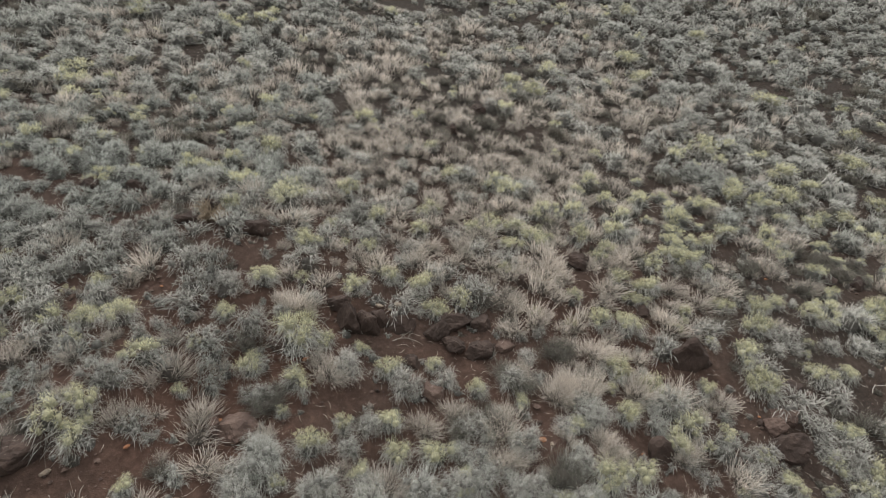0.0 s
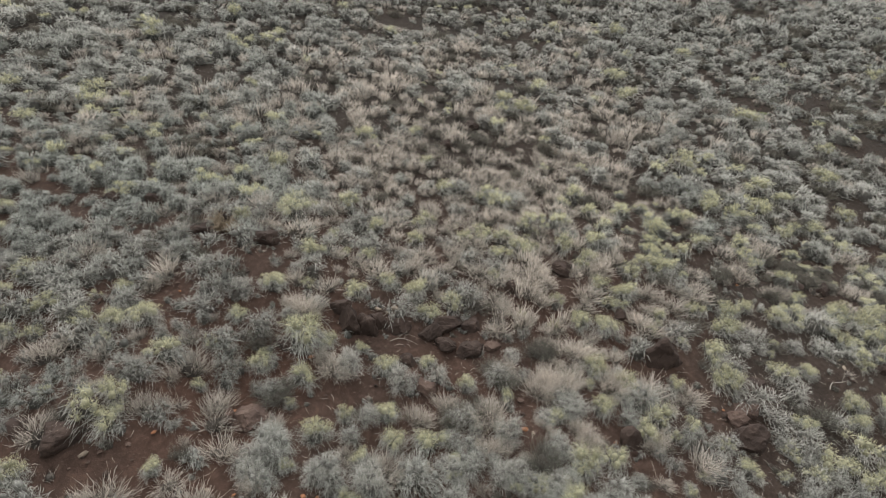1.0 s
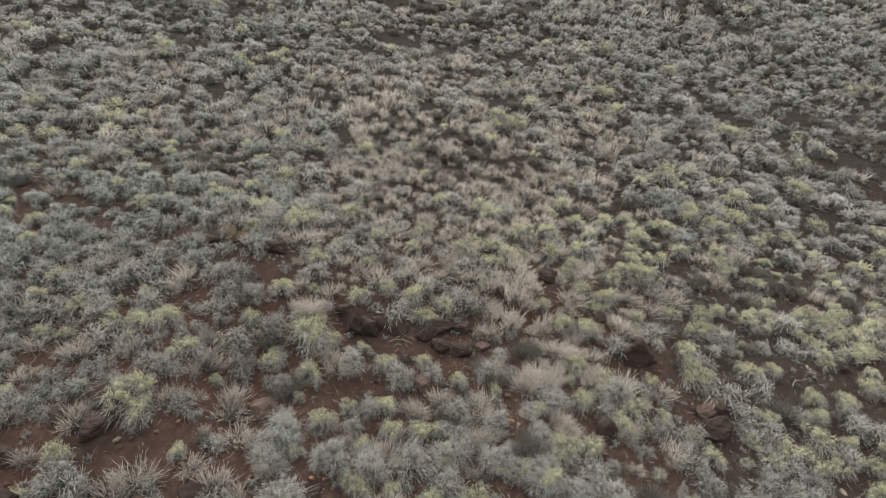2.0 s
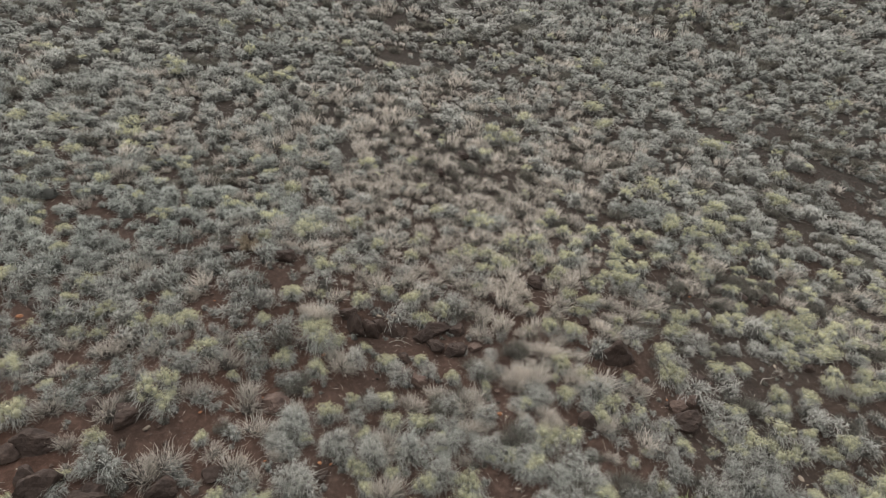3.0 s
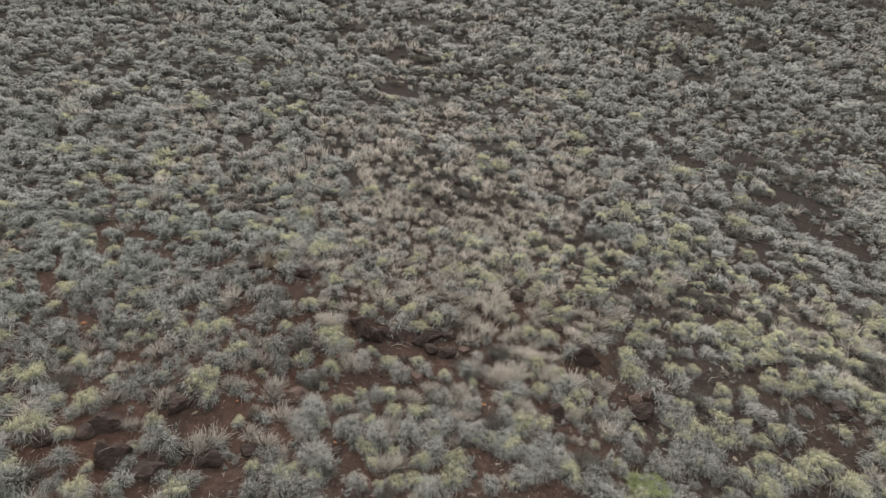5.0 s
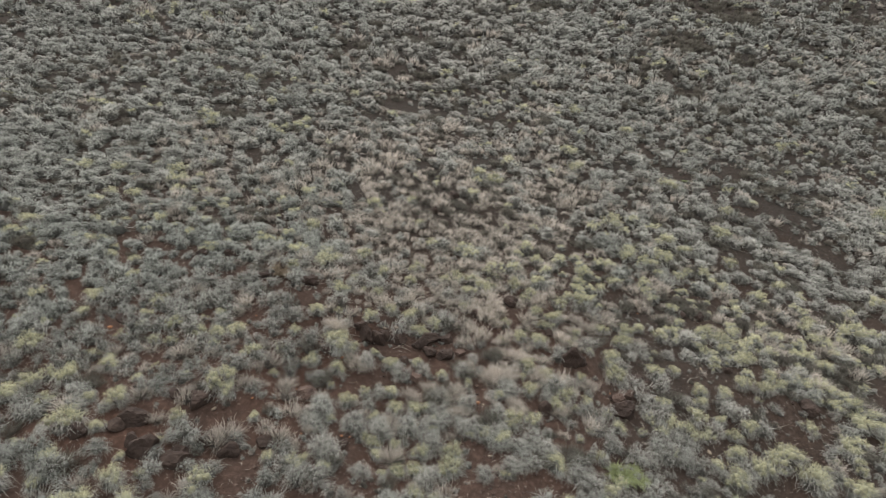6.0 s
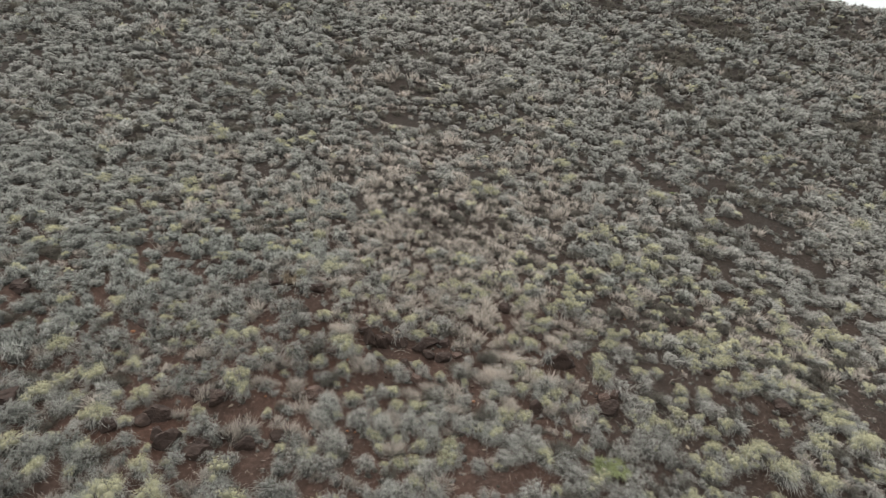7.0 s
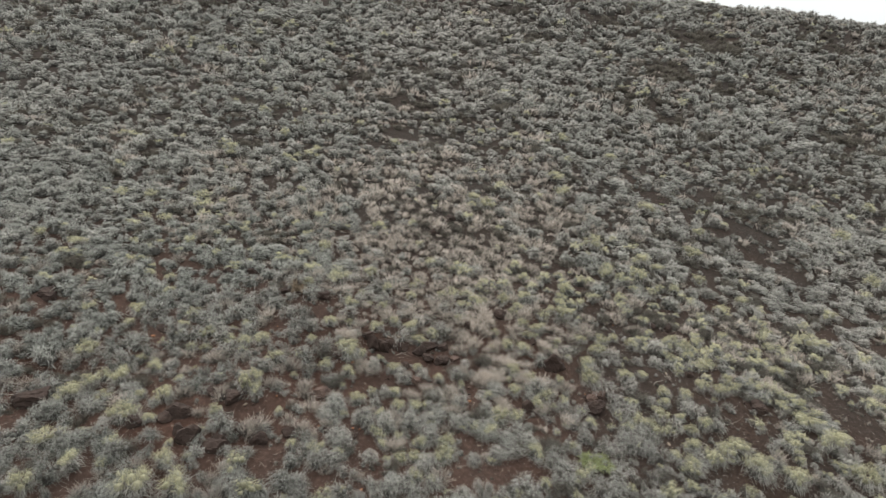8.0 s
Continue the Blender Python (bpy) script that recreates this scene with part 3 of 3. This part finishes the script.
MIDDLE_TOPS = [
    (-8.12, 13.00, 1.05), (10.78, 13.00, 0.87), (-12.11, 13.19, 0.76), (-3.83, 13.24, 1.54), (-1.45, 13.26, 0.86), (12.68, 13.28, 0.79),
    (-3.07, 13.51, 0.61), (-2.22, 13.58, 0.52), (-5.76, 13.59, 0.74), (-0.24, 13.72, 0.75), (-14.70, 13.75, 1.07), (7.19, 13.78, 0.68),
    (12.87, 13.92, 0.95), (15.93, 13.97, 1.04), (13.97, 13.97, 0.95), (8.96, 14.18, 1.32), (-9.28, 14.20, 0.66), (15.14, 14.42, 0.97),
    (-4.97, 14.61, 0.86), (11.00, 14.65, 0.97), (17.85, 14.73, 0.84), (16.47, 14.83, 0.94), (12.02, 14.99, 0.75), (8.96, 15.16, 1.09),
    (-0.30, 15.27, 0.94), (-2.52, 15.34, 0.93), (5.52, 15.52, 1.14), (4.70, 15.55, 0.86), (-13.93, 15.64, 0.79), (-0.66, 15.87, 1.10),
    (-1.62, 15.97, 0.82), (16.19, 16.21, 0.89),
]
UPPER_TOPS = [
    (26.11, 16.23, 1.31), (9.93, 16.28, 0.99), (-4.16, 16.29, 0.92), (-15.53, 16.65, 0.72), (-14.36, 16.67, 0.68), (9.02, 16.90, 0.86),
    (6.64, 16.97, 1.01), (12.18, 17.05, 1.07), (10.33, 17.19, 0.87), (11.18, 17.61, 0.73), (14.88, 17.91, 1.05), (-20.22, 17.92, 1.19),
    (-5.04, 17.93, 1.48), (16.34, 17.95, 0.95), (2.29, 17.97, 0.88), (-22.45, 18.10, 1.00), (3.02, 18.31, 1.05), (21.00, 18.40, 0.91),
    (-0.79, 18.46, 0.90), (-2.23, 18.70, 1.01), (7.58, 18.76, 0.91), (4.66, 18.78, 1.07), (18.27, 18.78, 0.98), (-16.67, 18.81, 0.73),
    (8.36, 18.94, 0.92), (1.79, 19.13, 0.92), (23.59, 19.15, 1.90), (-3.38, 19.45, 1.14), (-16.28, 19.52, 0.64), (9.70, 19.77, 1.11),
    (21.66, 19.84, 0.96), (10.70, 20.52, 0.97),
]
HIGH_TOPS = [
    (-18.21, 21.54, 0.97), (-6.60, 21.58, 1.33), (-16.83, 21.78, 0.98), (0.33, 21.90, 1.00), (14.93, 22.12, 1.03), (21.48, 22.63, 1.23),
    (27.36, 22.65, 1.40), (16.87, 22.73, 1.05), (12.26, 23.36, 1.12), (-20.75, 23.48, 1.21), (-0.43, 23.59, 0.87), (14.72, 23.65, 1.45),
    (-18.93, 23.78, 0.92), (19.19, 24.31, 1.16), (16.50, 24.68, 1.30), (15.30, 25.07, 1.51), (32.94, 26.06, 1.68), (-5.93, 26.55, 0.54),
    (12.26, 26.65, 1.58), (19.80, 27.26, 1.40), (-9.70, 28.07, 0.91), (4.43, 29.64, 1.47), (21.52, 29.66, 1.27), (3.46, 30.05, 1.48),
    (-24.74, 31.33, 1.04), (34.64, 31.71, 1.71), (18.08, 32.13, 1.90), (-20.53, 32.50, 0.85), (11.55, 33.26, 1.61), (-9.69, 33.99, 0.96),
    (11.50, 35.32, 1.43), (40.00, 36.52, 1.77),
]
FAR_TOPS = [
    (17.36, 40.09, 1.86), (31.69, 40.65, 1.33), (13.27, 42.86, 1.66),
]
TOPS = FOOT_TOPS + LOWER_TOPS + MIDDLE_TOPS + UPPER_TOPS + HIGH_TOPS + FAR_TOPS

draw = np.random.RandomState(8)
TAKEN = []
for i, (x, y, w) in enumerate(TOPS):
    w = min(w, 1.6)
    size = "wide" if w > 1.15 else ("small" if w < 0.65 else "rounded")
    grass_clump("topped", i % VARIANTS, clump_pose(x, y, w * 0.98, draw.uniform(0.85, 1.15), draw),
                size + " grey-green grass clump with fuzzy yellow-green top on brown soil", "yellow-topped clumps on the hillside")
    TAKEN.append((x, y, w))
TAKEN = np.array(TAKEN)


def scatter(x0, x1, y0, y1, gap, seed):
    """Points about gap apart, off the bare patches, the boulders and the clumps that stand already."""
    r = np.random.RandomState(seed)
    xs, ys = np.meshgrid(np.arange(x0, x1, gap), np.arange(y0, y1, gap * 0.88), indexing="ij")
    xs = xs + (np.arange(xs.shape[1]) % 2) * gap * 0.5
    xs, ys = xs + r.uniform(-0.55, 0.55, xs.shape) * gap, ys + r.uniform(-0.55, 0.55, ys.shape) * gap
    xs, ys = xs.ravel(), ys.ravel()
    seen = (np.abs(xs - 1) < 0.82 * (ys + 14) + 2) & (ys < 83 + 0.42 * np.minimum(xs, 60))
    xs, ys = xs[seen], ys[seen]
    keep = bareness(xs, ys) < r.uniform(0.45, 1.1, xs.shape)
    thin = 0.5 + 0.5 * value_noise(xs / 3.1, ys / 3.1, 31) + 0.35 * value_noise(xs / 1.1, ys / 1.1, 32)
    keep &= r.uniform(0, 1, xs.shape) < np.clip(0.64 + 0.80 * thin - 0.34 * np.clip((xs - 7) / 5, 0, 1) * np.clip((27 - ys) / 5, 0, 1) + 0.25 * np.clip((ys - 40) / 10, 0, 1), 0, 1)
    for cx, cy, w in TAKEN:
        keep &= (xs - cx) ** 2 + (ys - cy) ** 2 > (0.36 * w + 0.18) ** 2
    for cx, cy, w, h in BOULDERS + BANK_BOULDERS + RIM_BOULDERS:
        room = 0.75 if cx < -5 else 1.0
        keep &= ((xs - cx) / (0.45 * w + 0.08)) ** 2 + ((ys - cy + 0.28 * room) / (0.45 * w + 0.36)) ** 2 > room * room
    return xs[keep], ys[keep]


def kinds_at(xs, ys, r):
    """Which kind grows where: straw on the middle of the slope, yellow tops low down on the sunny side."""
    straw = 0.07 + 0.45 * np.exp(-((xs - 3) / 8) ** 2 - ((ys - 17) / 6) ** 2) + 0.66 * np.exp(-((xs - 0) / 12) ** 2 - ((ys - 27) / 10) ** 2) + 0.10 * np.exp(-((xs - 16) / 22) ** 2 - ((ys - 48) / 20) ** 2)
    straw = straw + 0.25 * value_noise(xs / 5, ys / 5, 41)
    yellow = 0.09 - 0.06 * np.clip((ys - 20) / 8, 0, 1) + 0.34 * np.exp(-((xs - 17) / 9) ** 2 - ((ys - 15) / 9) ** 2) + 0.06 * np.exp(-((xs - 4) / 8) ** 2 - ((ys - 17) / 6) ** 2) + 0.1 * value_noise(xs / 4, ys / 4, 42)
    twig = 0.07 + 0.25 * np.clip(value_noise(xs / 5, ys / 5, 43), 0, 1) + np.clip((ys - 30) / 20, 0, 1) * (0.03 + 0.20 * np.clip(value_noise(xs / 2.6, ys / 2.6, 44), 0, 1))
    # dark clumps added to tone the east down, in place of shaded gaps
    twig = twig + 0.20 * np.exp(-((xs - 18) / 9) ** 2 - ((ys - 20) / 10) ** 2)
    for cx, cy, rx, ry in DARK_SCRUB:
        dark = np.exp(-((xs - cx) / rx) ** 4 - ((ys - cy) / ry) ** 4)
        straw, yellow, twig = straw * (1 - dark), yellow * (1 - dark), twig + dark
    u = r.uniform(0, 1, xs.shape)
    return np.where(u < straw, "dry", np.where(u < straw + yellow, "topped", np.where(u < straw + yellow + twig, "twiggy", "grey")))


near_x, near_y = scatter(-34, 36, 3.5, 25, 0.50, 51)
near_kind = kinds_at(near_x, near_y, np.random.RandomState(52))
near_width = 0.40 + 0.75 * np.random.RandomState(53).uniform(0, 1, near_x.shape) ** 1.5
single = (np.abs(near_x - 2) < 6.5) & (near_y > 8.0) & (near_y < 14.5)
LABELS = {"grey": "grey-green grass clump with drooping blades on brown soil", "dry": "straw-coloured dry grass clump with feathery tips",
          "topped": "small grass clump with pale yellow-green tips", "twiggy": "half-dead brown twiggy tussock on bare soil"}
done = 0
for i in np.nonzero(single)[0]:
    if done >= 150:
        single[i] = False
        continue
    done += 1
    kind = str(near_kind[i])
    grass_clump(kind, i % VARIANTS, clump_pose(near_x[i], near_y[i], near_width[i], draw.uniform(0.8, 1.2), draw), LABELS[kind], "grass clumps on the hillside")


def coolness(x, y):
    """How blue-green the old grass is: warm on the middle of the slope, cooler to the west and up the gully's far side."""
    return 0.55 / (1 + math.exp((x + 6.5) / 2.0)) + 0.5 / (1 + math.exp(-(x - 6 + 0.25 * (40 - y)) / 4.0)) * min(max((y - 18) / 22, 0), 1)


def grassland(name, xs, ys, kinds, widths, count, blade, bent, label, seed):
    """Countless clumps, finer where they are passed more closely: one mesh for each kind of blade."""
    r = np.random.RandomState(seed)
    made, zs = {}, hill(xs, ys)
    for kind in LOWER:
        stock = [clump_parts(kind, np.random.RandomState(seed + 7 * v + len(kind)), count, blade, bent) for v in range(12)]
        stock = [(skirt, joined(tops) if tops else None) for skirt, tops in stock]
        for i in np.nonzero(kinds == kind)[0]:
            skirt, top = stock[r.randint(12)]
            m = np.array((clump_pose(xs[i], ys[i], widths[i], r.uniform(0.75, 1.2), r, float(zs[i]))))
            tone = r.uniform(-0.1, 0.5) + coolness(xs[i], ys[i])
            vigour = r.uniform(0.70, 1.15)
            for mat, got in ((LOWER[kind], skirt), (GREEN_BLADES, top)):
                if got:
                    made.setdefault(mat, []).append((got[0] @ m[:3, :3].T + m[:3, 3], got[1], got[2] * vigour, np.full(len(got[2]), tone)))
    for mat, pieces in made.items():
        verts, tris, share, tone = joined(pieces)
        ob = new(name, blade_mesh(name, verts, tris, share, mat, tone))
        tagged(ob, label + " with " + mat.name.replace("_", " "), "grassland", kind="stuff")


young = np.random.RandomState(54)
young_x, young_y = young.uniform(-20, 34, 11500), young.uniform(5, 40, 11500)
young_x, young_y = np.concatenate([young_x, young.uniform(15, 32, 500)]), np.concatenate([young_y, young.uniform(24, 38, 500)])
bare = bareness(young_x, young_y)
sprout = (bare < young.uniform(0.3, 1.55, bare.shape)) & (bare > 0.12)
young_x, young_y = young_x[sprout], young_y[sprout]
grassland("young_grass", young_x, young_y, young.choice(["dry", "twiggy", "grey"], young_x.shape, p=[0.2, 0.25, 0.55]), young.uniform(0.16, 0.44, young_x.shape) + 0.26 * np.clip((young_y - 17) / 6, 0, 1), 60, 0.024, False,
          "sparse young tussocks on the bare soil", 56)

side_x, side_y = (np.concatenate(s) for s in zip(scatter(-45, 50, 25, 33, 0.62, 61), scatter(-55, 66, 33, 46, 0.72, 64)))
far_x, far_y = (np.concatenate(s) for s in zip(scatter(-82, 95, 46, 72, 0.98, 71), scatter(-75, 112, 72, 106, 1.12, 74)))
field_x, field_y = (np.concatenate(s) for s in ((near_x[~single], side_x, far_x), (near_y[~single], side_y, far_y)))
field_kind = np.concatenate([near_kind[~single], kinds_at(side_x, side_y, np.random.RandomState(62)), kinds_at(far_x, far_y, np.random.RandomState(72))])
field_width = np.concatenate([near_width[~single], 0.42 + 0.88 * np.random.RandomState(63).uniform(0, 1, side_x.shape) ** 1.4, 0.65 + 1.25 * np.random.RandomState(73).uniform(0, 1, far_x.shape) ** 1.4])
# belts up the slope, each with blades of its own fineness
field_range = np.hypot(field_x - 1, field_y + 2)
# name, nearest and farthest metres, blades in a clump, half a blade's width for a clump one metre wide
BELTS = [("near_grass", 0, 17, 480, 0.0060), ("lower_grass", 17, 22, 340, 0.0085), ("middle_grass", 22, 29, 390, 0.0112), ("upper_grass", 29, 39, 240, 0.0165),
         ("high_grass", 39, 53, 165, 0.021), ("far_grass", 53, 75, 115, 0.024), ("crest_grass", 75, 160, 72, 0.034)]
for k, (name, low, high, count, blade) in enumerate(BELTS):
    belt = (field_range >= low) & (field_range < high)
    grassland(name, field_x[belt], field_y[belt], field_kind[belt], field_width[belt], count, blade, high < 23,
              "clumped wild grass covering the hillside", 80 + 20 * k)

# the slope below the flight goes on under thinner grass
under = np.random.RandomState(57)
under_x, under_y = under.uniform(-22, 24, 1500), under.uniform(-22, 8, 1500)
below = (under_y < 3.5) | (np.abs(under_x - 1) > 0.82 * (under_y + 14) + 2)
under_x, under_y = under_x[below], under_y[below]
grassland("foot_grass", under_x, under_y, kinds_at(under_x, under_y, under), under.uniform(0.6, 1.2, under_x.shape), 26, 0.06, False,
          "clumped wild grass covering the foot of the slope", 260)


# ---- boulders and stones ----
def rock_mesh(name, rng, w, d, h, mat, fine=3, cuts=9):
    """A broken block: a ball cut flat by random planes, roughened, with its foot below ground."""
    bm = bmesh.new()
    bmesh.ops.create_icosphere(bm, subdivisions=fine, radius=1.0)
    planes = []
    for _ in range(cuts):
        n = Vector(rng.normal(0, 1, 3)).normalized()
        planes.append((n, rng.uniform(0.55, 0.85)))
    shift = Vector(rng.uniform(-50, 50, 3))
    for v in bm.verts:
        p = v.co.copy()
        for n, far in planes:
            over = p.dot(n) - far
            if over > 0:
                p -= n * over * 0.93
        p *= 1 + 0.22 * noise.noise(p * 1.7 + shift) + 0.16 * abs(noise.noise(p * 3.5 + shift)) + 0.07 * noise.noise(p * 9 + shift)
        v.co = Vector((p.x * w * 0.62, p.y * d * 0.62, p.z * h * 0.62))
    me = bpy.data.meshes.new(name)
    bm.to_mesh(me)
    bm.free()
    me.materials.append(mat)
    return me


hard = np.random.RandomState(15)
for i, (x, y, w, h) in enumerate(BOULDERS + BANK_BOULDERS + RIM_BOULDERS):
    w, h = w * (0.82 if x < -5 else 1.0), h * (0.85 if x < -5 else 1.0)
    tall = min(max(h, 0.22), 1.1) * 1.15
    mat = RED_ROCK if i in (2, 25, 26, 27, 28, 33, 54) else LAVA
    rock = new("boulder", rock_mesh("boulder", hard, w * 0.98, max(0.8 * w, 0.35), tall, mat, 4 if w > 0.55 else 3))
    rock.matrix_basis = pose(x, y + 0.1, float(hill(x, y + 0.1)) + tall * 0.08, hard.uniform(4, 22), hard.uniform(-10, 10), hard.uniform(-30, 30))
    kind = "low flat slab" if h < 0.55 * w else "blocky boulder"
    colour = "reddish-brown weathered" if mat is RED_ROCK else "dark brown lava"
    tagged(rock, colour + " " + kind + " half sunk in the slope", "boulder", "boulders on the hillside")

# loose stones lying on the bare patches, and the countless smaller ones
stone_shapes = [rock_mesh("stone", hard, 1.0, 0.8, 0.6, m, 1, 5) for m in (PALE_STONE, RUST_STONE, RED_ROCK, LAVA, LAVA, RED_ROCK)]
NAMES = ["pale tan", "orange rusty", "reddish-brown", "dark brown", "dark brown", "reddish-brown"]
for bx, by, rx, ry in SLOPE_SOIL + BANK_SOIL:
    for _ in range(3):
        x, y = bx + hard.normal(0, 0.5) * rx, by + hard.normal(0, 0.6) * ry
        k, s = hard.randint(6), hard.uniform(0.07, 0.2)
        ob = new("stone", stone_shapes[k])
        ob.matrix_basis = pose(x, y, float(hill(x, y)) + 0.02, hard.uniform(0, 40), hard.uniform(0, 40), hard.uniform(0, 360)) @ Matrix.Scale(s, 4)
        tagged(ob, "small " + NAMES[k] + " stone lying on bare soil", "stone", "loose stones on the bare soil")
# single stones that catch the eye: x, y, width, and which stone
for x, y, size, k in MARKED_STONES:
    ob = new("stone", stone_shapes[k])
    ob.matrix_basis = pose(x, y, float(hill(x, y)) + 0.06, 25, 15, 40 * size + 70 * k) @ Matrix.Diagonal((size * 0.85, size * 0.6, size * 0.7, 1))
    tagged(ob, NAMES[k] + " stone lying beside dark rocks", "stone", "loose stones on the bare soil")


def rubble(count, seed):
    """Gravel on the bare earth, as one mesh."""
    r = np.random.RandomState(seed)
    corner = np.array([(1, 0, 0), (-1, 0, 0), (0, 1, 0), (0, -1, 0), (0, 0, 1), (0, 0, -1)], float)
    tri = np.array([(0, 2, 4), (2, 1, 4), (1, 3, 4), (3, 0, 4), (2, 0, 5), (1, 2, 5), (3, 1, 5), (0, 3, 5)])
    x, y = r.uniform(-20, 28, count * 20), r.uniform(4, 38, count * 20)
    keep = bareness(x, y) > r.uniform(0.1, 1.0, x.shape)
    x, y = x[keep][:count], y[keep][:count]
    size = 0.012 + 0.075 * r.uniform(0, 1, x.shape) ** 5
    place = np.stack([x, y, hill(x, y) + size * 0.2], -1)
    verts = corner[None] * r.uniform(0.6, 1.3, (len(x), 6, 3)) * size[:, None, None]
    verts[:, :, 2] *= 0.7
    verts = verts + place[:, None]
    faces = tri[None] + (np.arange(len(x)) * 6)[:, None, None]
    return mesh_of("gravel", verts.reshape(-1, 3), [faces.reshape(-1, 3)], RED_ROCK)


tagged(new("gravel", rubble(6500, 81)), "reddish-brown gravel strewn over bare soil", "gravel", kind="stuff")


def straw(count, seed):
    """Fallen blades lying flat on the soil, as one mesh."""
    r = np.random.RandomState(seed)
    x, y = r.uniform(-20, 28, count), r.uniform(4, 30, count)
    turn, size = r.uniform(0, 2 * np.pi, count), r.uniform(0.08, 0.3, count)
    verts, share = np.zeros((count, 4, 3)), np.tile(np.array([0.1, 0.5, 0.5, 0.9]), (count, 1))
    for k, (s, w) in enumerate(((0.0, 0.0), (0.5, 1.0), (0.5, -1.0), (1.0, 0.0))):
        px = x + np.cos(turn + 0.5 * s) * size * s - np.sin(turn) * w * 0.006
        py = y + np.sin(turn + 0.5 * s) * size * s + np.cos(turn) * w * 0.006
        verts[:, k] = np.stack([px, py, hill(px, py) + 0.03 + 0.05 * s * (1 - s)], -1)
    return blade_mesh("fallen_straw", *sheaf((verts, share)), DRY_BLADES)


tagged(new("fallen_straw", straw(9000, 82)), "fallen straw blades scattered over the soil", "straw", kind="stuff")


def branch_mesh(rng, length):
    """A bent dead branch with side twigs, as tapered tubes."""
    verts, faces = [], []

    def tube(p, way, size, thick, steps):
        ring = None
        for k in range(steps + 1):
            r = thick * (1 - 0.8 * k / steps)
            a = Vector((0, 0, 1)).cross(way).normalized()
            b = way.cross(a).normalized()
            here = len(verts)
            for q in range(5):
                verts.append(p + (a * math.cos(q * 1.2566) + b * math.sin(q * 1.2566)) * r)
            if ring is not None:
                for q in range(5):
                    faces.append((ring + q, ring + (q + 1) % 5, here + (q + 1) % 5, here + q))
            ring = here
            if k in (2, 4) and thick > 0.008:
                tube(p.copy(), (way + Vector(rng.normal(0, 0.7, 3))).normalized(), size * 0.5, thick * 0.6, 5)
            p = p + way * (size / steps)
            way = (way + Vector(rng.normal(0, 0.16, 3)) - Vector((0, 0, 0.04))).normalized()

    tube(Vector((0, 0, 0)), Vector((1, 0, 0.35)).normalized(), length, 0.014 * length ** 0.5, 8)
    return mesh_of("dead_branch", [tuple(v) for v in verts], [faces], DEAD_WOOD, True)


TWIGS = [(-1.4, 14.2, 0.9, 20), (-2.1, 12.6, 0.8, 100), (12.6, 14.6, 1.3, 60), (-4.1, 9.4, 0.9, 160), (-7.6, 8.2, 1.2, 30), (-8.4, 7.6, 1.4, 140),
         (-3.3, 8.6, 0.9, 75), (-9.2, 16.4, 0.9, 10), (0.2, 12.1, 0.8, 130), (15.2, 12.3, 1.0, 0), (10.1, 12.2, 0.8, 45), (-6.6, 17.2, 1.1, 80)]
for x, y, size, turn in TWIGS:
    ob = new("dead_branch", branch_mesh(hard, size))
    ob.matrix_basis = pose(x, y, float(hill(x, y)) + 0.03, 15, 0, turn)
    tagged(ob, "thin bleached dead branch lying on the slope", "branch", "dead branches on the hillside")

# the fresh green plants
for x, y, w in GREENS:
    ob = new("green_herb", blade_mesh("green_herb", *sheaf(blades(np.random.RandomState(int(90 + 9 * w)), 420, 0.3, 0.6, 0.42, 0.02, 0.5)), FRESH_BLADES))
    ob.matrix_basis = clump_pose(x, y, w * 0.8, 0.8, draw)
    tagged(ob, "fresh bright green low herb among dry grass", "herb", "green plants on the hillside")

# dead shrubs with pale tan twigs beside the boulders
for x, y, w in DEAD_SHRUBS:
    ob = new("dead_shrub", blade_mesh("dead_shrub", *sheaf(blades(np.random.RandomState(int(70 + 9 * w)), 380, 0.3, 0.6, 0.6, 0.016, 0.4)), TAN_BLADES))
    ob.matrix_basis = clump_pose(x, y, w, 0.9, draw)
    tagged(ob, "dead shrub with pale tan twigs beside dark rocks", "shrub", "dead shrubs on the hillside")
